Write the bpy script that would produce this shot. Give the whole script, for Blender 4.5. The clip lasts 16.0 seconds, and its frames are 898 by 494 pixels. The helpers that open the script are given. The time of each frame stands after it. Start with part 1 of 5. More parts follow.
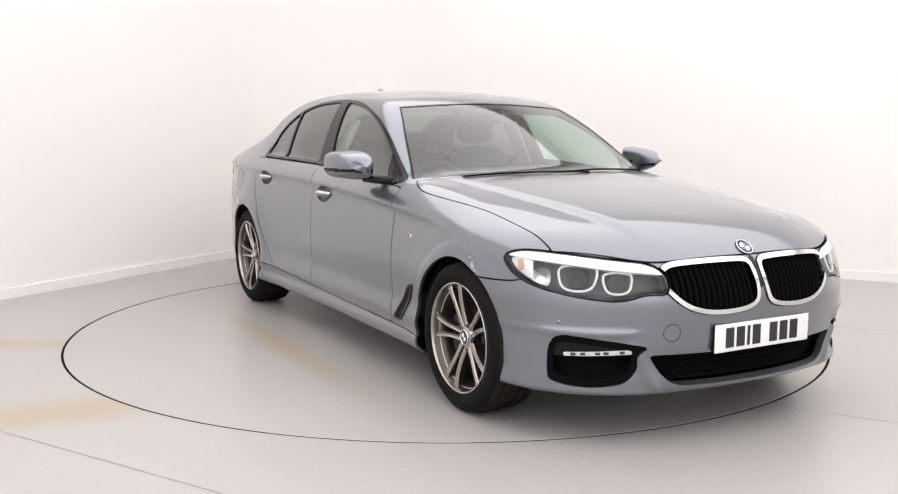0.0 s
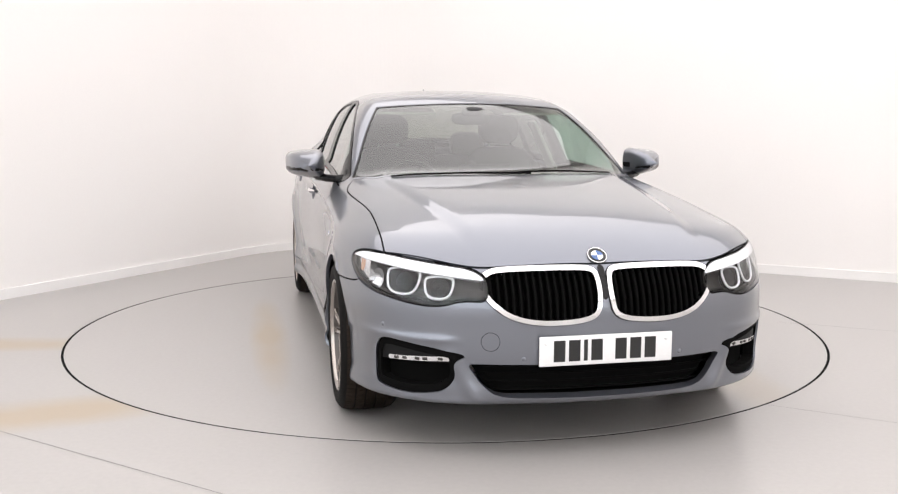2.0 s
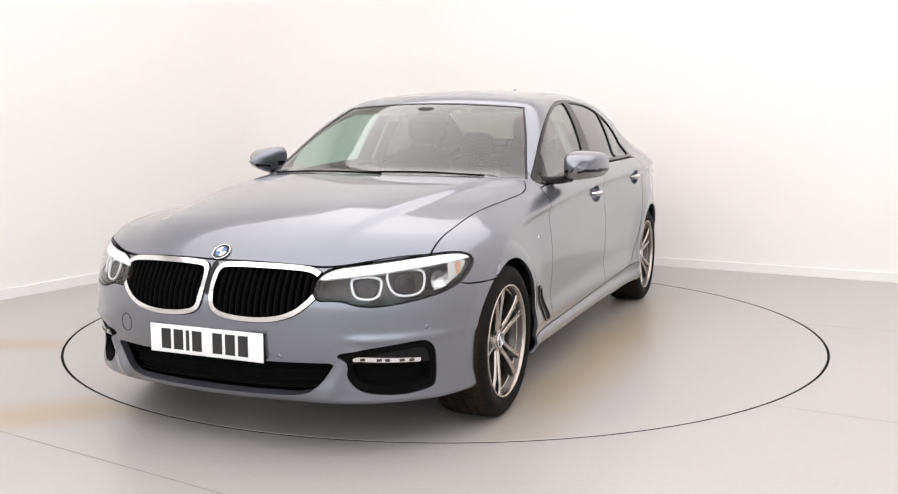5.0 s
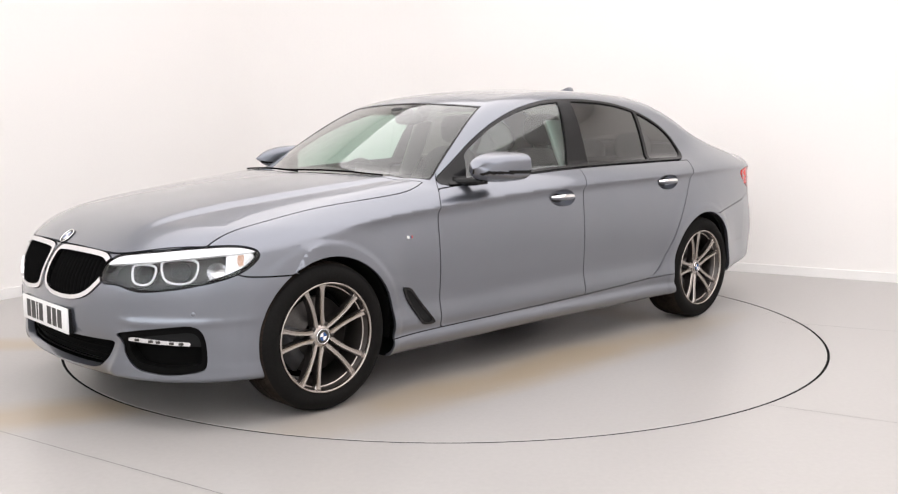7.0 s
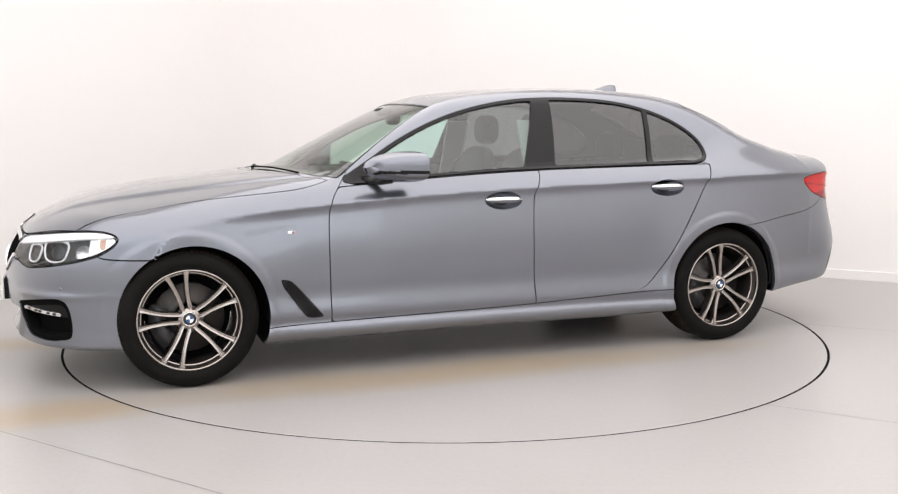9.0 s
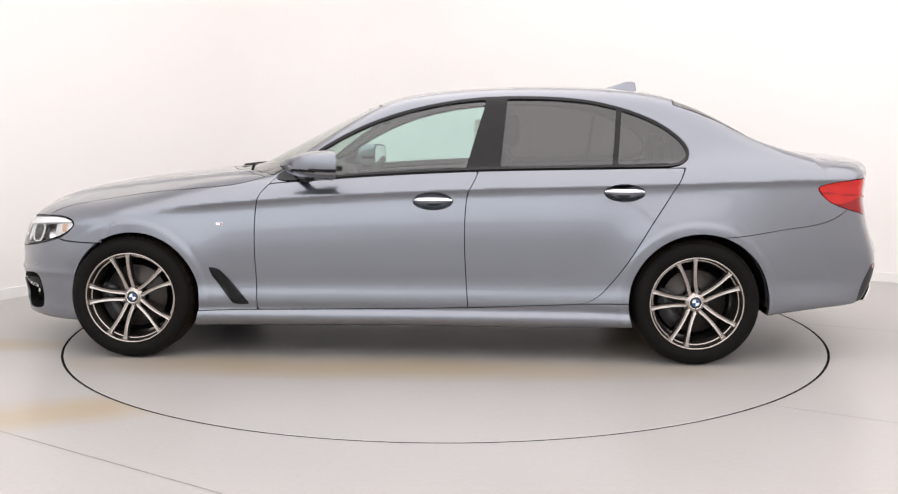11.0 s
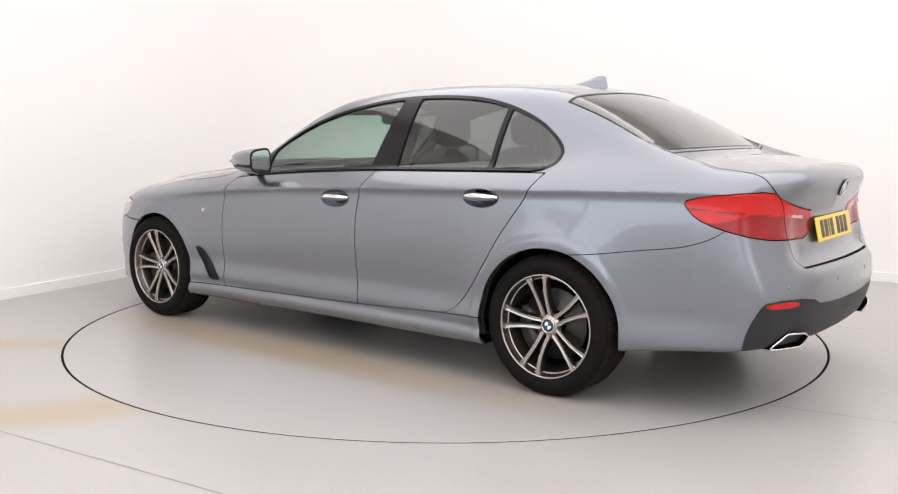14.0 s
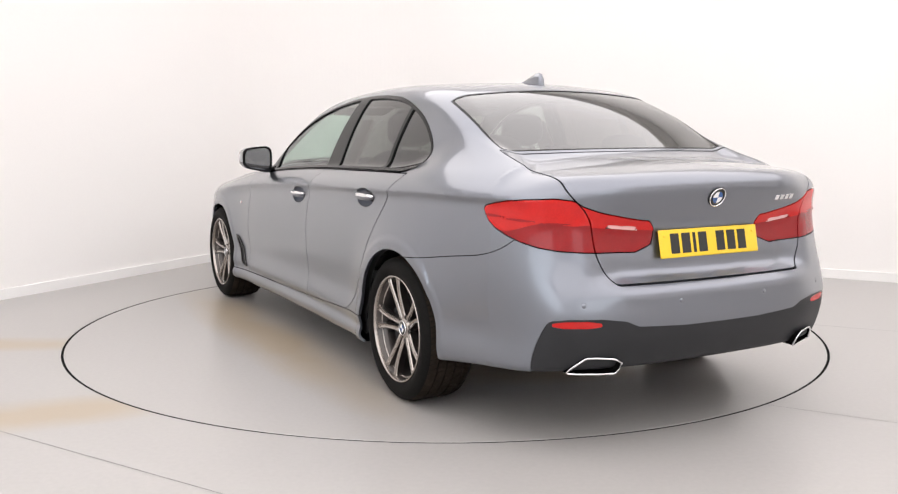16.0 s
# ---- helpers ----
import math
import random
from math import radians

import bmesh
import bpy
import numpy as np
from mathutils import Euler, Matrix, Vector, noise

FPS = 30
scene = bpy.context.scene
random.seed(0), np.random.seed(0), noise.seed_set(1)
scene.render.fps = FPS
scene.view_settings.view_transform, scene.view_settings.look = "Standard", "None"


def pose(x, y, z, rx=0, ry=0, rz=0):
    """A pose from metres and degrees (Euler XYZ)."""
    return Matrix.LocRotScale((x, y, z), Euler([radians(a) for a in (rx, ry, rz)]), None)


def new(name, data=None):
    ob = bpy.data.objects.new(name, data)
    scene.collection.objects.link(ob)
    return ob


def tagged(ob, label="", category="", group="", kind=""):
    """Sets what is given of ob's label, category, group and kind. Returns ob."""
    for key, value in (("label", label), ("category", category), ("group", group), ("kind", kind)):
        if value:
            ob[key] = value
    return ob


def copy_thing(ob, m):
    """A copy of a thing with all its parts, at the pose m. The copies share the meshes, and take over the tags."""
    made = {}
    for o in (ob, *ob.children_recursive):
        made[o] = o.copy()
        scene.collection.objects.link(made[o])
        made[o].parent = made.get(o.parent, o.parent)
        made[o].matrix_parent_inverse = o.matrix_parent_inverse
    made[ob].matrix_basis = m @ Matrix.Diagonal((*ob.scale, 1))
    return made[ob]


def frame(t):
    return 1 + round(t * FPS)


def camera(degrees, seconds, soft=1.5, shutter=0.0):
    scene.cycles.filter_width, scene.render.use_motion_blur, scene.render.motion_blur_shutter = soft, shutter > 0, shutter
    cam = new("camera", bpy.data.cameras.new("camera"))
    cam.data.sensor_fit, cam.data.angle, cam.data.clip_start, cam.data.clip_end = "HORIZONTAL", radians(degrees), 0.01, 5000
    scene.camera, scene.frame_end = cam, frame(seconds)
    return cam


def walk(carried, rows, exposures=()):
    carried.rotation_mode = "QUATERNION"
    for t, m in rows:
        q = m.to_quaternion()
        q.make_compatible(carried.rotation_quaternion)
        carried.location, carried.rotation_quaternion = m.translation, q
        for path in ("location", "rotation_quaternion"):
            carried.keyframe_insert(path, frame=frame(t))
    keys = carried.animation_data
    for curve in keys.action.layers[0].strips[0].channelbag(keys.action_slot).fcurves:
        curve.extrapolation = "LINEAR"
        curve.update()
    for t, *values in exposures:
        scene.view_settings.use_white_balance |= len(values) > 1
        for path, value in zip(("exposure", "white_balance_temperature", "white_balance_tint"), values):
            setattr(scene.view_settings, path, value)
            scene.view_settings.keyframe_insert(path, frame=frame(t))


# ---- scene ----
# ---- camera ----
cam = camera(51.42, 16.0, soft=1.25)
EYE = pose(0, -5.778, 1.234, 90 - 7.37, 0, -0.185) @ pose(0, 0, 0, 0, 0, 0.07)
walk(cam, [(0, EYE), (16, EYE)])

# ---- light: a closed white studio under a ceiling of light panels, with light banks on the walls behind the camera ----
world = bpy.data.worlds.new("world")
scene.world = world
world.use_nodes = True
world.node_tree.nodes["Background"].inputs[0].default_value = (0.9, 0.95, 1, 1)
world.node_tree.nodes["Background"].inputs[1].default_value = 0.02
PANEL_GLOW = 2.12
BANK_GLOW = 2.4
scene.view_settings.exposure = 0.14


# ---- materials ----
def material(name, colour, rough=0.5, metal=0.0, coat=0.0, vary=0.08, scale=6.0, fine=120.0, bump=0.02, spec=0.5):
    """A surface whose colour and roughness vary at a coarse and a fine scale, with a fine relief."""
    m = bpy.data.materials.new(name)
    m.use_nodes = True
    nodes, links = m.node_tree.nodes, m.node_tree.links
    b = nodes["Principled BSDF"]
    b.inputs["Metallic"].default_value = metal
    b.inputs["Coat Weight"].default_value = coat
    b.inputs["Coat Roughness"].default_value = 0.03
    b.inputs["Specular IOR Level"].default_value = spec
    place = nodes.new("ShaderNodeTexCoord")
    big, small = nodes.new("ShaderNodeTexNoise"), nodes.new("ShaderNodeTexNoise")
    for n, s, d in ((big, scale, 4), (small, fine, 2)):
        n.inputs["Scale"].default_value, n.inputs["Detail"].default_value = s, d
        links.new(place.outputs["Object"], n.inputs["Vector"])
    add = nodes.new("ShaderNodeMath")
    add.operation = "ADD"
    links.new(big.outputs["Fac"], add.inputs[0])
    links.new(small.outputs["Fac"], add.inputs[1])
    ramp = nodes.new("ShaderNodeMapRange")
    ramp.inputs["From Min"].default_value, ramp.inputs["From Max"].default_value = 0.6, 1.4
    links.new(add.outputs[0], ramp.inputs["Value"])
    mix = nodes.new("ShaderNodeMix")
    mix.data_type = "RGBA"
    mix.inputs["A"].default_value = (*[c * (1 - vary) for c in colour], 1)
    mix.inputs["B"].default_value = (*[min(1, c * (1 + vary)) for c in colour], 1)
    links.new(ramp.outputs[0], mix.inputs["Factor"])
    links.new(mix.outputs["Result"], b.inputs["Base Color"])
    rr = nodes.new("ShaderNodeMapRange")
    rr.inputs["To Min"].default_value, rr.inputs["To Max"].default_value = rough * 0.9, min(1, rough * 1.12)
    links.new(big.outputs["Fac"], rr.inputs["Value"])
    links.new(rr.outputs[0], b.inputs["Roughness"])
    if bump:
        bp = nodes.new("ShaderNodeBump")
        bp.inputs["Strength"].default_value, bp.inputs["Distance"].default_value = bump, 0.002
        links.new(small.outputs["Fac"], bp.inputs["Height"])
        links.new(bp.outputs[0], b.inputs["Normal"])
    return m


def glass(name, tint, gloss=1.0, base=0.075):
    """Thin glass: what shows through it is tinted, and it mirrors more at a slant."""
    m = bpy.data.materials.new(name)
    m.use_nodes = True
    nodes, links = m.node_tree.nodes, m.node_tree.links
    nodes.remove(nodes["Principled BSDF"])
    clear, mirror, mix, slant, power, amount = (nodes.new(k) for k in ("ShaderNodeBsdfTransparent", "ShaderNodeBsdfGlossy", "ShaderNodeMixShader",
                                                                       "ShaderNodeLayerWeight", "ShaderNodeMath", "ShaderNodeMath"))
    clear.inputs[0].default_value = (*tint, 1)
    mirror.inputs["Roughness"].default_value = 0.02
    mirror.inputs["Color"].default_value = (gloss, gloss, gloss, 1)
    slant.inputs[0].default_value = 0.5
    power.operation, power.inputs[1].default_value = "POWER", 4.0
    amount.operation, amount.inputs[1].default_value, amount.inputs[2].default_value = "MULTIPLY_ADD", 0.9, base
    links.new(slant.outputs["Facing"], power.inputs[0])
    links.new(power.outputs[0], amount.inputs[0])
    links.new(amount.outputs[0], mix.inputs[0])
    links.new(clear.outputs[0], mix.inputs[1])
    links.new(mirror.outputs[0], mix.inputs[2])
    links.new(mix.outputs[0], nodes["Material Output"].inputs[0])
    return m


def glow(name, colour, strength):
    m = bpy.data.materials.new(name)
    m.use_nodes = True
    nodes, links = m.node_tree.nodes, m.node_tree.links
    e = nodes.new("ShaderNodeEmission")
    e.inputs[0].default_value, e.inputs[1].default_value = (*colour, 1), strength
    links.new(e.outputs[0], nodes["Material Output"].inputs[0])
    return m


PAINT = material("blue_grey_metallic_paint", (0.196, 0.208, 0.240), 0.33, 0.88, 1.0, 0.04, 3, 900, 0.02)
TRIM_BLACK = material("gloss_black_trim", (0.007, 0.007, 0.0075), 0.22, 0, 0, 0.1, 5, 200, 0.0, 0.25)
PLASTIC = material("dark_plastic", (0.008, 0.008, 0.0085), 0.6, 0, 0, 0.2, 8, 400, 0.15, 0.15)
DIFFUSER = material("dark_grey_diffuser_plastic", (0.022, 0.0225, 0.025), 0.5, 0, 0, 0.15, 8, 400, 0.08, 0.3)
SEAL = material("black_rubber_seal", (0.004, 0.004, 0.004), 0.9, 0, 0, 0.1, spec=0.05)
RUBBER = material("tyre_rubber", (0.0062, 0.0058, 0.0055), 0.7, 0, 0, 0.35, 7, 90, 0.3, 0.1)
TREAD = material("dusty_tyre_tread", (0.021, 0.0155, 0.012), 0.85, 0, 0, 0.4, 7, 60, 0.5, 0.1)
CHROME = material("chrome", (0.85, 0.85, 0.86), 0.08, 1.0, 0, 0.03, 6, 300, 0.0)
SATIN = material("satin_silver", (0.78, 0.78, 0.79), 0.22, 0.9, 0, 0.04, 6, 300, 0.0)
ALLOY_GREY = material("grey_painted_alloy", (0.07, 0.062, 0.058), 0.32, 0.8, 0.4, 0.1, 8, 500, 0.01)
ALLOY_CUT = material("bright_turned_alloy", (0.40, 0.365, 0.338), 0.24, 1.0, 0.3, 0.05, 8, 500, 0.02)
IRON = material("brake_iron", (0.06, 0.055, 0.052), 0.42, 0.9, 0, 0.2, 20, 200, 0.1)
CALIPER = material("caliper_grey", (0.07, 0.07, 0.072), 0.5, 0.4, 0, 0.15)
LEATHER = material("black_leather", (0.018, 0.017, 0.0165), 0.5, 0, 0, 0.2, 12, 300, 0.2)
DASH = material("dark_dashboard", (0.02, 0.02, 0.021), 0.6, 0, 0, 0.15, 10, 300, 0.2)
LINING = material("grey_headlining", (0.36, 0.34, 0.31), 0.9, 0, 0, 0.06, 10, 300, 0.2)
GLASS = glass("clear_green_tinted_glass", (0.66, 0.83, 0.79), base=0.09)
GLASS_SCREEN = glass("windscreen_glass", (0.56, 0.675, 0.585), base=0.075)
GLASS_DARK = glass("privacy_glass", (0.17, 0.165, 0.165), base=0.08)
GLASS_REAR = glass("tinted_rear_glass", (0.27, 0.255, 0.235), base=0.13)
LENS = glass("clear_lamp_cover", (0.93, 0.94, 0.95), 0.9, 0.04)
LAMP_DARK = material("lamp_housing", (0.035, 0.031, 0.029), 0.35, 0.1, 0, 0.15)
LAMP_WHITE = material("white_light_guide", (0.85, 0.86, 0.88), 0.25, 0.1, 0.5, 0.03)
LAMP_AMBER = material("amber_marker", (0.6, 0.36, 0.24), 0.2, 0, 0.5, 0.05)
RED = material("red_lamp_plastic", (0.50, 0.009, 0.008), 0.12, 0, 0.25, 0.12, 14, 160, 0.03, 0.3)
RED_DEEP = material("deep_red_lamp_plastic", (0.25, 0.004, 0.006), 0.14, 0, 0.25, 0.12, 14, 160, 0.03, 0.3)
RED_PALE = material("pale_pink_lamp_window", (0.75, 0.42, 0.4), 0.12, 0, 1.0, 0.05)
WHITE_PLATE = material("white_plate", (0.82, 0.82, 0.82), 0.3, 0, 0.3, 0.03)
YELLOW_PLATE = material("yellow_plate", (0.85, 0.56, 0.02), 0.3, 0, 0.3, 0.03)
PLATE_BLACK = material("plate_black", (0.015, 0.015, 0.015), 0.4)
ENAMEL_BLUE = material("blue_enamel", (0.025, 0.09, 0.27), 0.15, 0, 1)
ENAMEL_WHITE = material("white_enamel", (0.82, 0.83, 0.85), 0.15, 0, 1)
ENAMEL_RED = material("red_enamel", (0.6, 0.03, 0.03), 0.15, 0, 1)
WALL = material("white_painted_plaster", (0.84, 0.82, 0.80), 0.75, 0, 0, 0.012, 1.2, 60, 0.03)
SKIRT = material("white_gloss_skirting", (0.83, 0.82, 0.805), 0.5, 0, 0, 0.02, 3, 90, 0.02)
CEILING = material("white_ceiling_paint", (0.8, 0.79, 0.78), 0.85, 0, 0, 0.015, 2, 60, 0.03)
PANEL = glow("white_panel", (1.0, 0.952, 0.953), PANEL_GLOW)
JOINT = material("grey_joint_filler", (0.16, 0.155, 0.15), 0.6)
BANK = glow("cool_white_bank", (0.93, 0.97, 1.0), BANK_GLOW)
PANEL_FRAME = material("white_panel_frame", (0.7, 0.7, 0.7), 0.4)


def floor_paint(stains):
    """Pale grey floor paint with faint mottling and pale tan stains."""
    m = material("pale_grey_floor_paint", (0.385, 0.37, 0.357), 0.3, 0, 0, 0.05, 0.9, 45, 0.04)
    nodes, links = m.node_tree.nodes, m.node_tree.links
    b = nodes["Principled BSDF"]
    base = b.inputs["Base Color"].links[0].from_socket
    place = nodes.new("ShaderNodeTexCoord")
    stain = nodes.new("ShaderNodeTexNoise")
    stain.inputs["Scale"].default_value, stain.inputs["Detail"].default_value = 1.7, 4
    total = None
    for x, y, turn, long, wide in stains:
        spot = nodes.new("ShaderNodeMapping")
        spot.vector_type = "TEXTURE"
        spot.inputs["Location"].default_value, spot.inputs["Rotation"].default_value, spot.inputs["Scale"].default_value = (x, y, 0), (0, 0, radians(turn)), (long, wide, 1)
        ball = nodes.new("ShaderNodeTexGradient")
        ball.gradient_type = "SPHERICAL"
        links.new(place.outputs["Object"], spot.inputs[0])
        links.new(spot.outputs[0], ball.inputs[0])
        if total is None:
            total = ball.outputs["Fac"]
        else:
            both = nodes.new("ShaderNodeMath")
            both.operation = "MAXIMUM"
            links.new(total, both.inputs[0])
            links.new(ball.outputs["Fac"], both.inputs[1])
            total = both.outputs[0]
    worn = nodes.new("ShaderNodeMath")
    worn.operation = "MULTIPLY"
    links.new(total, worn.inputs[0])
    ramp = nodes.new("ShaderNodeMapRange")
    ramp.inputs["From Min"].default_value, ramp.inputs["From Max"].default_value, ramp.inputs["To Max"].default_value = 0.02, 0.36, 0.8
    mix = nodes.new("ShaderNodeMix")
    mix.data_type = "RGBA"
    mix.inputs["B"].default_value = (0.37, 0.293, 0.195, 1)
    links.new(place.outputs["Object"], stain.inputs["Vector"])
    links.new(stain.outputs["Fac"], worn.inputs[1])
    links.new(worn.outputs[0], ramp.inputs["Value"])
    links.new(ramp.outputs[0], mix.inputs["Factor"])
    links.new(base, mix.inputs["A"])
    links.new(mix.outputs["Result"], b.inputs["Base Color"])
    return m


FLOOR = floor_paint([(-2.6, -0.58, 2, 1.0, 0.2), (-1.9, -1.92, 20, 1.0, 0.28), (-3.2, -1.3, 12, 0.9, 0.25)])
DECK = floor_paint([(0.3, 1.1, 0, 2.2, 0.3), (0.1, -1.1, 0, 1.4, 0.13), (-1.2, 0.2, 70, 0.9, 0.3)])


# ---- mesh helpers ----
def part(name, shape, mat, parent=None, label="", smooth=True, at=None):
    """Links a shape, a bmesh or (points, faces[, normals]), as one mesh object under parent."""
    me = bpy.data.meshes.new(name)
    normals = None
    if isinstance(shape, bmesh.types.BMesh):
        shape.to_mesh(me)
        shape.free()
    else:
        v, f, *rest = shape
        me.from_pydata([tuple(map(float, p)) for p in v], [], [tuple(map(int, q)) for q in f])
        normals = rest[0] if rest else None
    for p in me.polygons:
        p.use_smooth = smooth
    me.materials.append(mat)
    if normals is not None:
        me.normals_split_custom_set_from_vertices([tuple(map(float, n)) for n in normals])
    ob = new(name, me)
    if parent is not None:
        ob.parent = parent
    if at is not None:
        ob.matrix_basis = at
    return tagged(ob, label=label)


def box(lo, hi, bevel=0.0, segments=2, bm=None):
    bm = bm or bmesh.new()
    r = bmesh.ops.create_cube(bm, size=1)
    for v in r["verts"]:
        v.co = Vector([lo[i] + (v.co[i] + 0.5) * (hi[i] - lo[i]) for i in range(3)])
    if bevel:
        es = {e for v in r["verts"] for e in v.link_edges}
        bmesh.ops.bevel(bm, geom=list(es), offset=bevel, segments=segments, affect="EDGES", profile=0.6)
    return bm


def prism(outline, lo, hi, axis=2, bevel=0.0, segments=2):
    """An outline (pairs) raised along an axis from lo to hi."""
    bm = bmesh.new()
    keep = [i for i in range(3) if i != axis]

    def at(p, h):
        c = [0, 0, 0]
        c[keep[0]], c[keep[1]], c[axis] = p[0], p[1], h
        return bm.verts.new(c)
    a, b = [at(p, lo) for p in outline], [at(p, hi) for p in outline]
    bm.faces.new(a), bm.faces.new(b)
    for i in range(len(a)):
        j = (i + 1) % len(a)
        bm.faces.new((a[i], a[j], b[j], b[i]))
    bmesh.ops.recalc_face_normals(bm, faces=bm.faces)
    if bevel:
        bmesh.ops.bevel(bm, geom=[e for e in bm.edges if e.calc_face_angle(0) > 0.6], offset=bevel, segments=segments, affect="EDGES")
    return bm


def lathe(profile, turns=64, closed=False):
    """Turns (radius, y) pairs round the y axis."""
    v, f = [], []
    n = len(profile)
    for k in range(turns):
        a = 2 * math.pi * k / turns
        v += [(r * math.sin(a), y, r * math.cos(a)) for r, y in profile]
    for k in range(turns):
        for i in range(n if closed else n - 1):
            j, k2 = (i + 1) % n, (k + 1) % turns
            f.append((k * n + i, k * n + j, k2 * n + j, k2 * n + i))
    return v, f


def tube(points, radius, sides=8, closed=False):
    p = np.array(points, float)
    n = len(p)
    t = np.roll(p, -1, 0) - np.roll(p, 1, 0) if closed else np.gradient(p, axis=0)
    t /= np.linalg.norm(t, axis=1, keepdims=True)
    up = np.array([0, 0, 1.0]) if abs(t[:, 2]).max() < 0.9 else np.array([1.0, 0.05, 0.02])
    a = np.cross(t, up)
    a /= np.linalg.norm(a, axis=1, keepdims=True)
    b = np.cross(a, t)
    v, f = [], []
    for i in range(n):
        for k in range(sides):
            w = 2 * math.pi * k / sides
            v.append(p[i] + radius * (math.cos(w) * a[i] + math.sin(w) * b[i]))
    for i in range(n if closed else n - 1):
        j = (i + 1) % n
        for k in range(sides):
            m = (k + 1) % sides
            f.append((i * sides + k, i * sides + m, j * sides + m, j * sides + k))
    if not closed:
        f += [tuple(range(sides))[::-1], tuple((n - 1) * sides + k for k in range(sides))]
    return v, f


def blob(centre, size, power=2.6, rings=14, cuts=22):
    """A rounded cushion: a superellipsoid."""
    v, f = [], []

    def sp(c, e):
        return math.copysign(abs(c) ** (2 / e), c)
    for i in range(rings + 1):
        u = math.pi * (i / rings - 0.5)
        for k in range(cuts):
            w = 2 * math.pi * k / cuts
            v.append((centre[0] + size[0] / 2 * sp(math.cos(u), power) * sp(math.cos(w), power),
                      centre[1] + size[1] / 2 * sp(math.cos(u), power) * sp(math.sin(w), power), centre[2] + size[2] / 2 * sp(math.sin(u), power)))
    for i in range(rings):
        for k in range(cuts):
            m = (k + 1) % cuts
            f.append((i * cuts + k, i * cuts + m, (i + 1) * cuts + m, (i + 1) * cuts + k))
    return v, f


def rounded(outline, rounds=2):
    """Cuts the corners of a closed outline."""
    p = np.array(outline, float)
    for _ in range(rounds):
        q = np.roll(p, -1, 0)
        p = np.stack([0.75 * p + 0.25 * q, 0.25 * p + 0.75 * q], 1).reshape(-1, 2)
    return p


# ---- the studio: its corner stands behind the car, its walls at right angles ----
CORNER = pose(-1.333, 4.23, 0, 0, 0, -28.3)
SIZE, HEIGHT, BEND = 11.5, 3.7, 1.3


def studio():
    # both visible walls run into each other in one rounded corner
    path = [(SIZE, 0.0)] + [(BEND - BEND * math.sin(a), -BEND + BEND * math.cos(a)) for a in np.linspace(0, math.pi / 2, 49)] + [(0.0, -SIZE)]

    def along(lo, hi, near, far):
        v, f = [], []
        n = len(path)
        for i, (x, y) in enumerate(path):
            d = Vector((path[min(i + 1, n - 1)][0] - path[max(i - 1, 0)][0], path[min(i + 1, n - 1)][1] - path[max(i - 1, 0)][1])).normalized()
            o = Vector((-d.y, d.x))
            for h, w in ((lo, near), (hi, near), (hi, far), (lo, far)):
                v.append((x + o.x * w, y + o.y * w, h))
        for i in range(n - 1):
            for k in range(4):
                m = (k + 1) % 4
                f.append((4 * i + k, 4 * i + m, 4 * i + 4 + m, 4 * i + 4 + k))
        return v, f
    wall = part("wall_back", along(0, HEIGHT, 0, -0.2), WALL, at=CORNER, smooth=False)
    tagged(wall, "plain white painted studio wall with a rounded corner", "wall", kind="structure")
    skirt = part("baseboard", along(0.0, 0.075, 0.016, 0.0), SKIRT, at=CORNER, smooth=False)
    tagged(skirt, "white gloss skirting board along the studio wall", "baseboard", kind="structure")
    for name, lo, hi in (("wall_side", (SIZE, -SIZE, 0), (SIZE + 0.2, 0.2, HEIGHT)), ("wall_front", (-0.2, -SIZE - 0.2, 0), (SIZE + 0.2, -SIZE, HEIGHT))):
        tagged(part(name, box(lo, hi), WALL, at=CORNER, smooth=False), "plain white painted studio wall", "wall", kind="structure")
    tagged(part("ceiling", box((-0.2, -SIZE - 0.2, HEIGHT), (SIZE + 0.2, 0.2, HEIGHT + 0.2)), CEILING, at=CORNER, smooth=False),
           "plain white studio ceiling", "ceiling", kind="structure")


DISC = 2.235


def ground():
    # the floor has a round hole in which the turntable sits
    inner, outer, v, f = DISC + 0.013, 13.0, [], []
    n = 160
    for k in range(n):
        a = 2 * math.pi * k / n
        c, s = math.cos(a), math.sin(a)
        v += [(inner * c, inner * s, -0.05), (inner * c, inner * s, 0), (outer * c, outer * s, 0)]
    for k in range(n):
        m = (k + 1) % n
        f += [(3 * k, 3 * m, 3 * m + 1, 3 * k + 1), (3 * k + 1, 3 * m + 1, 3 * m + 2, 3 * k + 2)]
    f.append(tuple(3 * k for k in range(n))[::-1])
    ring = [(c * math.cos(2 * math.pi * k / n), c * math.sin(2 * math.pi * k / n), -0.0015) for c in (DISC - 0.003, inner + 0.003) for k in range(n)]
    tagged(part("trim", (ring, [(k, n + k, n + (k + 1) % n, (k + 1) % n) for k in range(n)]), SEAL, smooth=False),
           "thin dark gap round the turntable", "floor gap", kind="structure")
    tagged(part("floor", (v, f), FLOOR, smooth=False), "pale grey painted studio floor with tan stains", "floor", kind="structure")


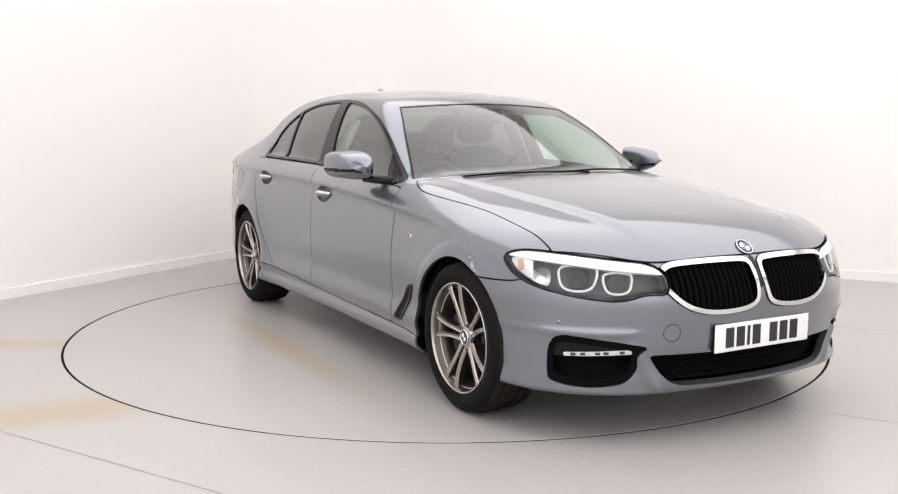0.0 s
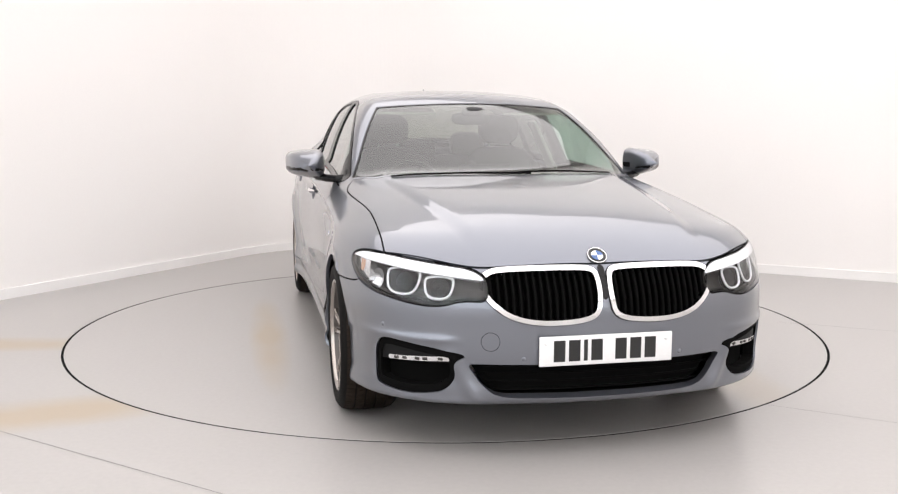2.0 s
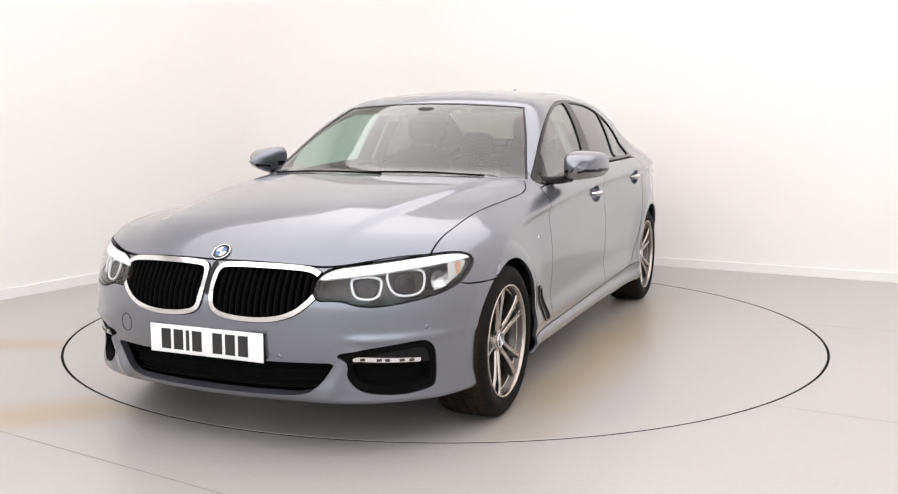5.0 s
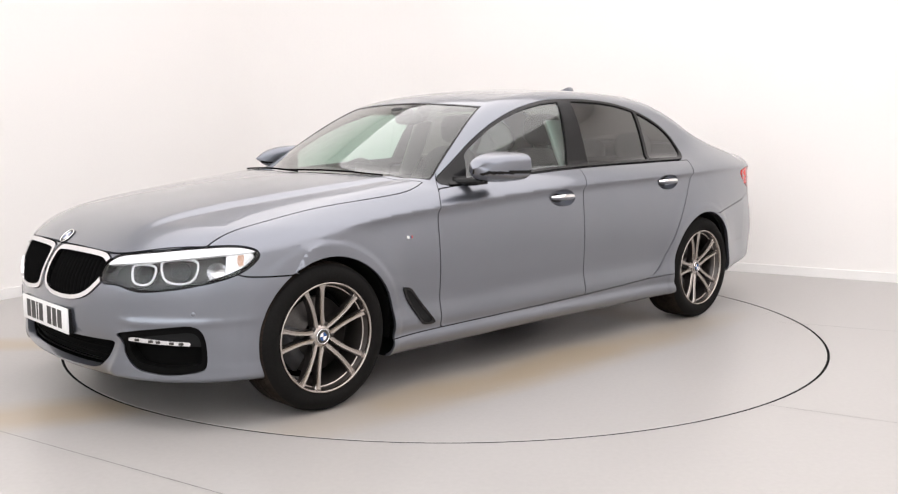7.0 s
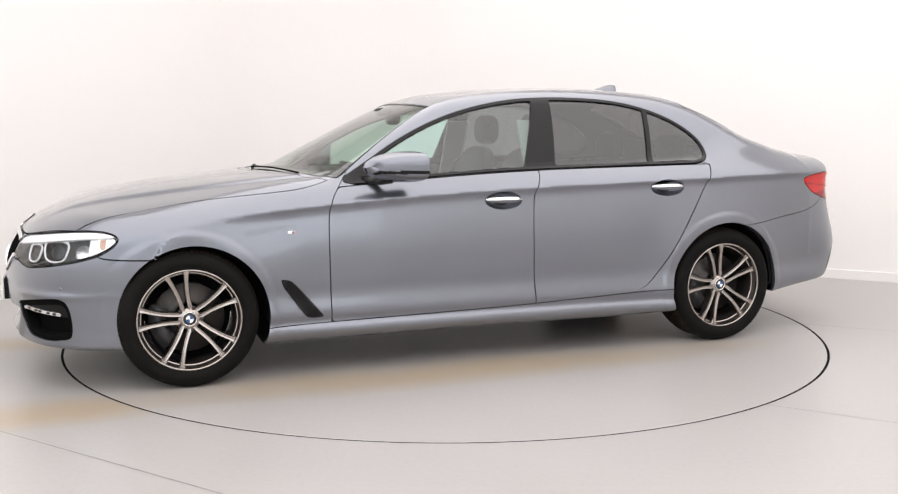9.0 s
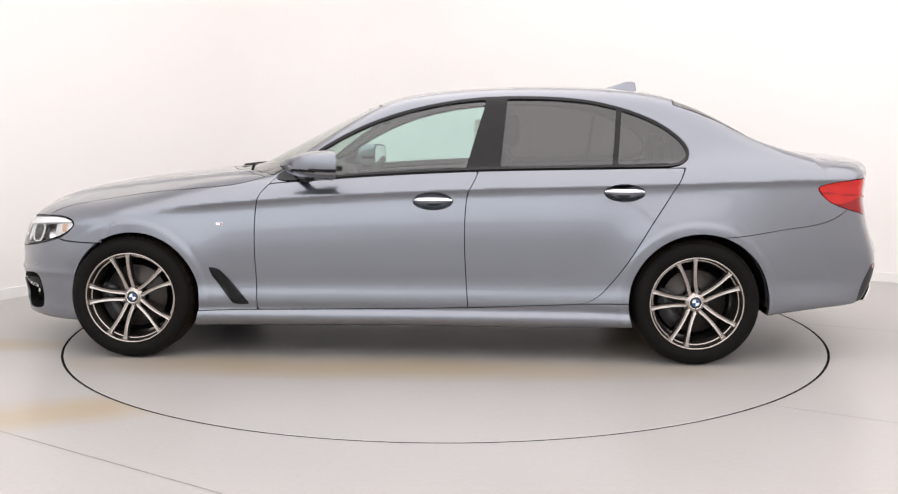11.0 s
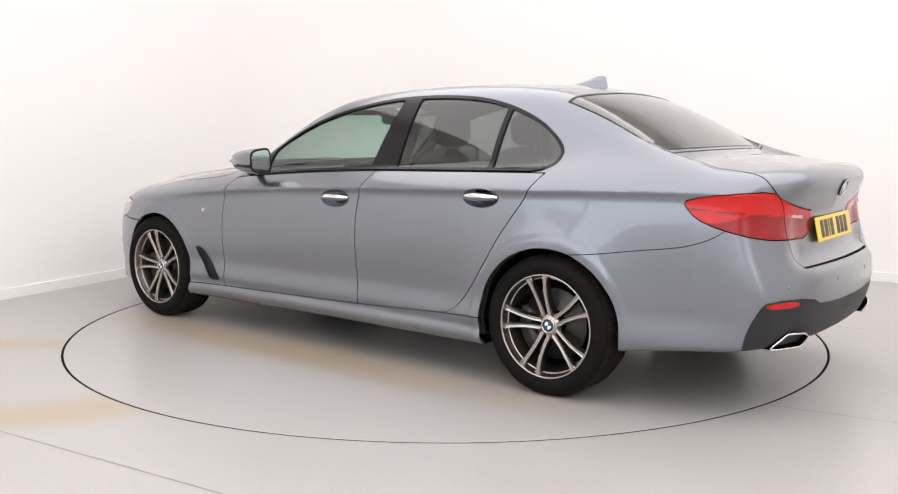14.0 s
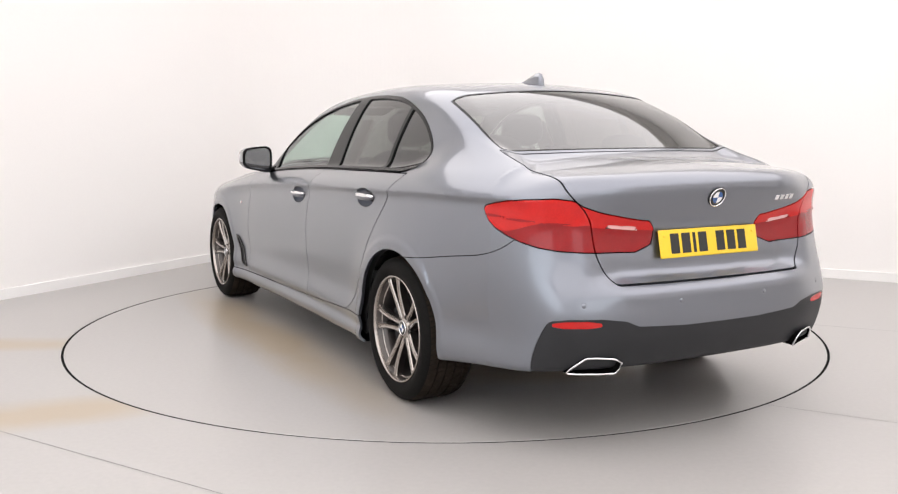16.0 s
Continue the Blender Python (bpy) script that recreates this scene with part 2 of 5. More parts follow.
def turntable():
    thing = tagged(new("turntable"), "round pale grey turntable set flush in the floor", "turntable")
    n = 160
    v, f = [], []
    for k in range(n):
        a = 2 * math.pi * k / n
        c, s = math.cos(a), math.sin(a)
        v += [(DISC * c, DISC * s, -0.04), (DISC * c, DISC * s, -0.002), ((DISC - 0.004) * c, (DISC - 0.004) * s, 0.0)]
    for k in range(n):
        m = (k + 1) % n
        f += [(3 * k, 3 * m, 3 * m + 1, 3 * k + 1), (3 * k + 1, 3 * m + 1, 3 * m + 2, 3 * k + 2)]
    f.append(tuple(3 * k + 2 for k in range(n)))
    # two plates with a straight joint between them
    for side in (-1, 1):
        bm = bmesh.new()
        vs = [bm.verts.new(p) for p in v]
        for q in f:
            bm.faces.new([vs[i] for i in q])
        bmesh.ops.bisect_plane(bm, geom=[*bm.verts, *bm.edges, *bm.faces], plane_co=(0, 1.232 + 0.0009 * side, 0), plane_no=(0, -side, 0), clear_outer=True)
        part("deck_plate", bm, DECK, thing, smooth=False)
    part("joint_strip", box((-1.86, 1.225, -0.03), (1.86, 1.239, -0.003)), FLOOR, thing, smooth=False)
    return thing


def floor_joints():
    for (x0, y0), (x1, y1) in (((-3.6, -1.0), (-0.4, -2.975)), ((1.42, -1.725), (3.4, -2.83)), ((2.1, 0.05), (3.6, -0.6))):
        d = Vector((x1 - x0, y1 - y0)).normalized() * 0.0016
        v = [(x0 - d.y, y0 + d.x, 0.001), (x0 + d.y, y0 - d.x, 0.001), (x1 + d.y, y1 - d.x, 0.001), (x1 - d.y, y1 + d.x, 0.001)]
        tagged(part("trim", (v, [(0, 1, 2, 3)]), JOINT, smooth=False), "thin filled joint in the floor", "floor joint", kind="structure")


def panels():
    """Ceiling panels in rows; one is built and copied."""
    lamp = tagged(new("ceiling_light"), "broad white ceiling light panel in a slim frame", "light", "ceiling lights")
    part("frame", box((-1.26, -1.06, -0.025), (1.26, 1.06, 0.0), 0.006), PANEL_FRAME, lamp)
    part("diffuser", box((-1.278, -1.078, -0.036), (1.278, 1.078, -0.0255)), PANEL, lamp, smooth=False)
    spots = [(x, y) for x in (1.9, 4.46, 7.02, 9.58) for y in (-1.6, -3.76, -5.92, -8.08, -10.24)]
    for i, (x, y) in enumerate(spots):
        m = CORNER @ pose(x, y, HEIGHT)
        if i:
            copy_thing(lamp, m)
        else:
            lamp.matrix_basis = m


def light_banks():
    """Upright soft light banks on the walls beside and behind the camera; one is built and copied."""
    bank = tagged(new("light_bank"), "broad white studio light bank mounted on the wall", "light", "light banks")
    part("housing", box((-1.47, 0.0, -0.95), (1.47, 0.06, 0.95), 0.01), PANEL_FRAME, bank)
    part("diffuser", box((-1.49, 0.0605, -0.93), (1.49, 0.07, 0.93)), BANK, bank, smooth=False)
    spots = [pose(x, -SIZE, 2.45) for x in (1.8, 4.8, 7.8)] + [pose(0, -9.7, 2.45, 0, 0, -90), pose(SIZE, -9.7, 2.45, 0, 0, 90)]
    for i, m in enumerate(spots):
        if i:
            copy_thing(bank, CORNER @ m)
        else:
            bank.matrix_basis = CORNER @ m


studio()
ground()
TABLE = turntable()
floor_joints()
panels()
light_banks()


# ---- the car's form: a smooth solid given by a few profile curves (x forward, y left, z up) ----
class Curve:
    """A natural cubic spline through (u, v) pairs, straight beyond its ends."""

    def __init__(self, *pairs):
        p = sorted(pairs)
        self.u, self.v = np.array([a for a, _ in p], float), np.array([b for _, b in p], float)
        n, h = len(p), np.diff(self.u)
        m, r = np.eye(n), np.zeros(n)
        for i in range(1, n - 1):
            m[i, i - 1:i + 2] = h[i - 1], 2 * (h[i - 1] + h[i]), h[i]
            r[i] = 6 * ((self.v[i + 1] - self.v[i]) / h[i] - (self.v[i] - self.v[i - 1]) / h[i - 1])
        self.m = np.linalg.solve(m, r)

    def __call__(self, q):
        q = np.asarray(q, float)
        c = np.clip(q, self.u[0], self.u[-1])
        i = np.clip(np.searchsorted(self.u, c) - 1, 0, len(self.u) - 2)
        h = self.u[i + 1] - self.u[i]
        a, b = (self.u[i + 1] - c) / h, (c - self.u[i]) / h
        y = a * self.v[i] + b * self.v[i + 1] + ((a ** 3 - a) * self.m[i] + (b ** 3 - b) * self.m[i + 1]) * h * h / 6
        return y

    def slope(self, q):
        return (self(q + 0.004) - self(q - 0.004)) / 0.008


def smax(a, b, k):
    h = np.maximum(k - np.abs(a - b), 0) / k
    return np.maximum(a, b) + h * h * k / 4


def smin(a, b, k):
    return -smax(-a, -b, k)


def step(q, a, b):
    t = np.clip((q - a) / (b - a), 0, 1)
    return t * t * (3 - 2 * t)


AXLE, HUB = 1.4875, 0.335
crease_z = Curve((2.3, 0.74), (1.8, 0.77), (1.3, 0.805), (0.8, 0.846), (-0.28, 0.905), (-1.35, 0.938), (-2.0, 0.955), (-2.55, 0.95))
side_y = Curve((0.15, 0.85), (0.185, 0.888), (0.21, 0.906), (0.235, 0.913), (0.255, 0.909), (0.275, 0.901), (0.29, 0.902), (0.31, 0.907), (0.35, 0.906),
               (0.41, 0.897), (0.47, 0.901), (0.55, 0.907), (0.62, 0.908), (0.7, 0.904), (0.78, 0.9005), (0.835, 0.8995), (0.865, 0.895), (0.92, 0.852),
               (0.955, 0.815), (0.985, 0.775), (1.05, 0.67), (1.2, 0.4))
side_taper = Curve((-2.6, 0.19), (-2.3, 0.105), (-2.1, 0.06), (-1.9, 0.025), (-1.65, 0.0), (-0.5, 0), (0.8, 0), (1.4, 0.0), (1.7, 0.005), (1.95, 0.03), (2.2, 0.082), (2.4, 0.16))
nose_x = Curve((0.16, 2.22), (0.2, 2.285), (0.24, 2.318), (0.3, 2.322), (0.4, 2.335), (0.5, 2.338), (0.58, 2.332), (0.66, 2.305), (0.72, 2.275), (0.8, 2.2), (0.9, 2.05))
nose_round = Curve((0, 0), (0.2, 0.008), (0.4, 0.045), (0.55, 0.1), (0.68, 0.175), (0.78, 0.275), (0.86, 0.42), (0.92, 0.62))
tail_x = Curve((0.2, 2.44), (0.3, 2.51), (0.4, 2.555), (0.5, 2.575), (0.58, 2.572), (0.63, 2.55), (0.665, 2.495), (0.72, 2.473), (0.8, 2.46), (0.87, 2.466),
               (0.93, 2.493), (0.99, 2.517), (1.04, 2.522), (1.1, 2.5))
tail_flank = Curve((0.2, 2.44), (0.3, 2.51), (0.4, 2.555), (0.5, 2.575), (0.6, 2.558), (0.7, 2.525), (0.8, 2.5), (0.9, 2.49), (1.0, 2.5), (1.1, 2.49))
tail_round = Curve((0, 0), (0.3, 0.012), (0.45, 0.03), (0.55, 0.055), (0.65, 0.095), (0.745, 0.15), (0.81, 0.24), (0.87, 0.42), (0.92, 0.65))
hood_z = Curve((2.4, 0.62), (2.3, 0.712), (2.224, 0.767), (2.1, 0.822), (1.9, 0.878), (1.6, 0.93), (1.3, 0.965), (1.0, 0.992), (0.7, 1.01), (0, 1.03),
               (-1.3, 1.08), (-1.8, 1.11), (-2.1, 1.1), (-2.35, 1.078), (-2.5, 1.058), (-2.6, 1.04))
hood_fall = Curve((2.4, 0.03), (2.2, 0.045), (2.0, 0.065), (1.75, 0.08), (1.5, 0.075), (1.0, 0.045), (0.7, 0.03), (-1.5, 0.03), (-1.9, 0.045), (-2.5, 0.06))
under_z = Curve((-2.6, 0.32), (-2.2, 0.295), (-1.85, 0.262), (-1.1, 0.195), (0, 0.185), (1.1, 0.18), (1.85, 0.195), (2.4, 0.2))
cabin_y = Curve((0.9, 0.8), (0.98, 0.782), (1.05, 0.76), (1.15, 0.724), (1.25, 0.68), (1.34, 0.628), (1.4, 0.58), (1.47, 0.5))
cabin_taper = Curve((-2.1, 0.105), (-1.9, 0.07), (-1.65, 0.04), (-1.35, 0.016), (-1.0, 0.0), (-0.5, 0), (0.2, 0), (0.6, 0.0), (1.0, 0.015))
roof_z = Curve((1.2, 0.895), (1.0, 0.992), (0.8, 1.095), (0.6, 1.197), (0.4, 1.295), (0.25, 1.36), (0.1, 1.408), (-0.1, 1.438), (-0.4, 1.461), (-0.75, 1.468),
               (-1.1, 1.457), (-1.36, 1.424), (-1.6, 1.338), (-1.9, 1.175), (-2.1, 1.06))
roof_fall = Curve((1.2, 0.27), (0.7, 0.26), (0.4, 0.2), (0.1, 0.14), (-0.4, 0.11), (-1.0, 0.11), (-1.4, 0.13), (-2.0, 0.14))


def lower_form(x, y, z):
    a = np.abs(y)
    q = z - (crease_z(x) - 0.86) * step(z, 0.3, 0.8)
    swell = 0
    for ax, amount in ((AXLE, 0.016), (-AXLE, 0.024)):
        r = np.hypot(x - ax, z - HUB)
        swell = swell + amount * np.exp(-((np.maximum(r, 0.36) - 0.36) / 0.14) ** 2) + 0.006 * step(0.425 - r, 0.0, 0.035)
    below = np.maximum(0.862 - q, 0) / 0.036
    crease = 0.016 * below * np.exp(1 - below) * step(1.5 - x, 0.0, 0.5)
    side = a - (side_y(q) - side_taper(x) + swell - crease)
    blade = 0.022 * np.exp(-((z - 0.205) / 0.024) ** 2) * step(a, 0.3, 0.55)
    # a ridge climbs beside the lower intake, and a sill stands out below the side intakes
    u = np.clip((z - 0.225) / 0.185, 0, 1)
    ridge_y = 0.475 + 0.1 * u
    blade = blade + 0.013 * np.exp(-((a - ridge_y) / 0.028) ** 2) * step(z, 0.2, 0.24) * step(0.45 - z, 0.0, 0.07)
    blade = blade + 0.010 * np.exp(-((z - 0.452) / 0.016) ** 2) * step(a, 0.5, 0.62)
    front = (x - nose_x(z) - blade + nose_round(a)) / np.sqrt(1 + nose_round.slope(a) ** 2)
    edge = step(a, 0.40, 0.62)
    rear = (-x - tail_x(z) * (1 - edge) - tail_flank(z) * edge + tail_round(a)) / np.sqrt(1 + tail_round.slope(a) ** 2)
    ridge = 0.012 * step(0.62 - 0.14 * (x - 0.9) - a, -0.035, 0.035) * step(x, 0.3, 0.9) * step(2.25 - x, 0, 0.3)
    top = z - hood_z(x) + hood_fall(x) * (a / 0.76) ** 2.4 - ridge
    top = top / np.sqrt(1 + hood_z.slope(x) ** 2)
    f = smax(side, front, 0.05)
    f = smax(f, rear, 0.05)
    f = smax(f, top, 0.085)
    return smax(f, under_z(x) - z, 0.03)


def cabin_form(x, y, z):
    a = np.abs(y)
    side = (a - cabin_y(z) + cabin_taper(x)) * 0.9
    top = (z - roof_z(x) + roof_fall(x) * a * a) / np.sqrt(1 + roof_z.slope(x) ** 2)
    return np.maximum.reduce([smax(side, top, 0.075), np.abs(x + 0.45) - 1.58, 0.6 - z])


def form(x, y, z):
    blend = 0.03 + 0.13 * step(-x, 1.25, 1.7) * step(np.abs(y), 0.52, 0.66)
    return smin(lower_form(x, y, z), cabin_form(x, y, z), blend)


def form_normal(p, e=0.003):
    k = len(p)
    q = np.concatenate([p + s * d for d in np.eye(3) * e for s in (1, -1)])
    f = form(*q.T)
    g = np.stack([f[2 * i * k:(2 * i + 1) * k] - f[(2 * i + 1) * k:(2 * i + 2) * k] for i in range(3)], 1)
    return g / np.maximum(np.linalg.norm(g, axis=1, keepdims=True), 1e-9), np.linalg.norm(g, axis=1) / (2 * e)


def settle(p, rounds=4):
    """Moves points onto the form's surface."""
    for _ in range(rounds):
        n, size = form_normal(p)
        p = p - n * np.clip(form(*p.T) / np.maximum(size, 0.3), -0.02, 0.02)[:, None]
    return p


# ---- the car's skin: the form's surface, cut into panels along outlines ----
class Skin:
    def __init__(self, v, t):
        self.v, self.t = v, t


def skin_of_form(hx=0.018, h=0.0165, hz=0.011):
    """The form's surface in cells that are long in x, where it runs straight, and low in z, where it is creased."""
    xs, ys, zs = np.arange(-2.64, 2.42, hx), np.arange(-0.5 * h, 1.0, h), np.arange(0.13, 1.52, hz)
    g = form(*np.meshgrid(xs, ys, zs, indexing="ij"))
    inside = g < 0
    n = np.array(g.shape) - 1
    total, count = np.zeros((*n, 3)), np.zeros(n)
    corner = [(i, j, k) for i in (0, 1) for j in (0, 1) for k in (0, 1)]
    for a in corner:
        for axis in range(3):
            if a[axis]:
                continue
            b = list(a)
            b[axis] = 1
            sa = tuple(slice(a[i], a[i] + n[i]) for i in range(3))
            sb = tuple(slice(b[i], b[i] + n[i]) for i in range(3))
            cross = inside[sa] != inside[sb]
            with np.errstate(divide="ignore", invalid="ignore"):
                w = np.where(cross, g[sa] / (g[sa] - g[sb]), 0)
            for i in range(3):
                total[..., i] += cross * (a[i] + (w if i == axis else 0))
            count += cross
    ids = np.full(n, -1)
    used = count > 0
    ids[used] = np.arange(used.sum())
    cells = np.argwhere(used)
    v = (cells + total[used] / count[used][:, None]) * np.array([hx, h, hz]) + np.array([xs[0], ys[0], zs[0]])
    tris = []
    for axis in range(3):
        b, c = (axis + 1) % 3, (axis + 2) % 3
        lo, hi = [slice(1, -1)] * 3, [slice(1, -1)] * 3
        lo[axis], hi[axis] = slice(0, -1), slice(1, None)
        cross = inside[tuple(lo)] != inside[tuple(hi)]
        at = np.argwhere(cross)
        off = np.ones(3, int)
        off[axis] = 0
        at = at + off
        flip = inside[tuple(at.T)]
        quad = []
        for db, dc in ((-1, -1), (0, -1), (0, 0), (-1, 0)):
            q = at.copy()
            q[:, b] += db
            q[:, c] += dc
            quad.append(ids[tuple(q.T)])
        quad = np.stack(quad, 1)
        quad = np.where(flip[:, None], quad, quad[:, ::-1])
        tris += [quad[:, [0, 1, 2]], quad[:, [0, 2, 3]]]
    t = np.concatenate(tris)
    t = t[(t >= 0).all(1)]
    centre = np.abs(v[:, 1]) < 0.6 * h
    v[centre, 1] = 0
    v = settle(v)
    # a row of points follows the crease, which keeps it sharp and straight
    line = crease_z(v[:, 0]) + 0.002
    near = (np.abs(v[:, 2] - line) < 0.5 * hz) & (v[:, 1] > 0.7) & (v[:, 0] < 1.3) & (v[:, 0] > -2.25)
    v[near, 2] = line[near]
    for _ in range(3):
        v[near, 1] -= form(*v[near].T)
    v[centre, 1] = 0
    return Skin(v, t)


def keep(skin, f):
    """The part of a skin on which f, a function of its points, is below zero."""
    d = f(skin.v)
    d = np.where(np.abs(d) < 1e-7, 1e-7, d)
    s = d < 0
    k = s[skin.t].sum(1)
    whole = skin.t[k == 3]
    new_v, index, out = [], {}, []
    n = len(skin.v)

    def between(a, b):
        key = (a, b) if a < b else (b, a)
        if key not in index:
            w = d[a] / (d[a] - d[b])
            index[key] = n + len(new_v)
            new_v.append(skin.v[a] * (1 - w) + skin.v[b] * w)
        return index[key]
    for tri in skin.t[(k > 0) & (k < 3)].tolist():
        poly = []
        for i in range(3):
            a, b = tri[i], tri[(i + 1) % 3]
            if s[a]:
                poly.append(a)
            if s[a] != s[b]:
                poly.append(between(a, b))
        out += [(poly[0], poly[i], poly[i + 1]) for i in range(1, len(poly) - 1)]
    v = np.concatenate([skin.v, np.array(new_v).reshape(-1, 3)])
    t = np.concatenate([whole, np.array(out, int).reshape(-1, 3)])
    used, t = np.unique(t, return_inverse=True)
    return Skin(v[used], t.reshape(-1, 3))


def shell(skin, lift=0.0, depth=0.0, mirror=False, both=False):
    """Points, faces and normals of a piece of skin, moved along its normals by lift, its edges folded inwards by depth."""
    v, t = skin.v.copy(), skin.t
    off = np.abs(form(*v.T)) > 2e-4
    v[off] = settle(v[off], 1)
    v[np.abs(skin.v[:, 1]) < 1e-5, 1] = 0
    nrm, _ = form_normal(v)
    v = v + nrm * lift
    if depth and len(t):
        e = np.concatenate([t[:, [0, 1]], t[:, [1, 2]], t[:, [2, 0]]])
        key = np.sort(e, 1)
        _, first, inv, cnt = np.unique(key, axis=0, return_index=True, return_inverse=True, return_counts=True)
        rim = e[cnt[inv.ravel()] == 1]
        rim = rim[~((np.abs(v[rim[:, 0], 1]) < 1e-4) & (np.abs(v[rim[:, 1], 1]) < 1e-4))]
        m = len(v)
        a, b = v[rim[:, 0]], v[rim[:, 1]]
        na, nb = nrm[rim[:, 0]], nrm[rim[:, 1]]
        side = np.cross(b - a, na)
        side /= np.maximum(np.linalg.norm(side, axis=1, keepdims=True), 1e-9)
        c = len(rim)
        v = np.concatenate([v, a, b, b - nb * depth, a - na * depth])
        nrm = np.concatenate([nrm, side, side, side, side])
        i = m + np.arange(c)
        t = np.concatenate([t, np.stack([i + c, i, i + 3 * c], 1), np.stack([i + c, i + 3 * c, i + 2 * c], 1)])
    if both or mirror:
        w, wn, wt = v * (1, -1, 1), nrm * (1, -1, 1), t[:, ::-1]
        if mirror:
            return w, wt, wn
        return np.concatenate([v, w]), np.concatenate([t, wt + len(v)]), np.concatenate([nrm, wn])
    return v, t, nrm


def islands(skin, least=30):
    """The connected pieces of a skin, without crumbs."""
    mark = np.arange(len(skin.v))
    while True:
        low = mark[skin.t].min(1)
        new_mark = mark.copy()
        for k in range(3):
            np.minimum.at(new_mark, skin.t[:, k], low)
        new_mark = new_mark[new_mark]
        if (new_mark == mark).all():
            break
        mark = new_mark
    found = []
    for label in np.unique(mark[skin.t[:, 0]]):
        t = skin.t[mark[skin.t[:, 0]] == label]
        if len(t) >= least:
            used, t = np.unique(t, return_inverse=True)
            found.append(Skin(skin.v[used], t.reshape(-1, 3)))
    return found


def outline(points, rounds=2):
    """The signed distance from a closed outline, for a plane of two coordinates: negative inside."""
    p = rounded(points, rounds) if rounds else np.array(points, float)
    q = np.roll(p, -1, 0)

    def f(u, w):
        best, odd = np.full(len(u), 1e9), np.zeros(len(u), bool)
        for (ax, ay), (bx, by) in zip(p, q):
            ex, ey = bx - ax, by - ay
            s = np.clip(((u - ax) * ex + (w - ay) * ey) / (ex * ex + ey * ey + 1e-12), 0, 1)
            best = np.minimum(best, (u - ax - s * ex) ** 2 + (w - ay - s * ey) ** 2)
            if by != ay:
                odd ^= ((ay > w) != (by > w)) & (u < ex * (w - ay) / (by - ay) + ax)
        return np.where(odd, -1, 1) * np.sqrt(best)
    return f


def front_s(v):
    return v[:, 1] + 2.35 - v[:, 0]


def rear_s(v):
    return v[:, 1] + 2.5 + v[:, 0]


OFF = pose(0.141, 0.0675, 0)
CAR = tagged(new("car"), "blue-grey metallic four-door saloon car parked on the turntable", "car")


def on_car(name, shape, mat, label="", parent=None, smooth=True, at=None):
    """A part of the car, or of a part of it, in the car's own coordinates."""
    if parent is None:
        return part(name, shape, mat, CAR, label, smooth, OFF @ at if at is not None else OFF.copy())
    return part(name, shape, mat, parent, label, smooth, at)


def pair(name, skin, mat, lift=0.0, depth=0.0, label="", parents=(None, None)):
    return [on_car(name, shell(skin, lift, depth, mirror=m), mat, label, parents[m]) for m in (False, True)]


# outlines, in metres from the middle of the wheelbase
def arch_f(v):
    return np.minimum(np.hypot(v[:, 0] - 1.463, (v[:, 2] - 0.33) * 1.0) - 0.35, np.hypot(v[:, 0] + 1.497, v[:, 2] - 0.33) - 0.362)


dlo = outline([(0.79, 0.928), (0.585, 1.055), (0.385, 1.182), (0.149, 1.288), (-0.135, 1.363), (-0.43, 1.398), (-0.85, 1.392), (-1.12, 1.338), (-1.335, 1.248),
               (-1.475, 1.125), (-1.43, 1.028), (-1.2, 1.019), (-0.8, 1.011), (-0.334, 1.0), (0.2, 0.974)], 2)
belt = Curve((0.8, 0.929), (0.2, 0.974), (-0.334, 1.0), (-0.8, 1.011), (-1.2, 1.019), (-1.5, 1.024))


def dlo_f(v):
    return np.maximum(dlo(v[:, 0], v[:, 2]), 0.45 - v[:, 1])


screen_side = Curve((-0.1, 0.46), (0.172, 0.541), (0.454, 0.648), (0.63, 0.709), (0.8, 0.775))


def screen_f(v):
    x, y, z = v.T
    return np.maximum.reduce([x - 1.085 + 0.6 * y * y, 0.235 - 0.2 * y * y - x, (y - screen_side(x)) * 0.93, 0.9 - z])


rear_side = Curve((-1.3, 0.565), (-1.4, 0.585), (-1.6, 0.605), (-1.8, 0.615), (-2.0, 0.62))


def back_f(v):
    x, y, z = v.T
    return np.maximum.reduce([x + 1.42 - 0.08 * y * y, -1.965 + 0.2 * y * y - x, y - rear_side(x), 1.0 - z])


lamp = outline([(0.50, 0.595), (0.555, 0.71), (0.85, 0.735), (1.10, 0.752), (1.305, 0.757), (1.41, 0.74), (1.445, 0.712), (1.385, 0.662), (1.28, 0.626),
                (1.05, 0.594), (0.80, 0.574), (0.71, 0.582), (0.63, 0.602)], 2)


def lamp_f(v):
    return np.maximum(lamp(front_s(v), v[:, 2]), 1.6 - v[:, 0])


kidney = outline([(0.010, 0.61), (0.012, 0.68), (0.022, 0.712), (0.078, 0.724), (0.37, 0.722), (0.445, 0.706), (0.475, 0.655), (0.43, 0.585), (0.358, 0.533),
                  (0.25, 0.511), (0.10, 0.516), (0.025, 0.54)], 2)


def kidney_f(v):
    return np.maximum(kidney(v[:, 1], v[:, 2]), 2.0 - v[:, 0])


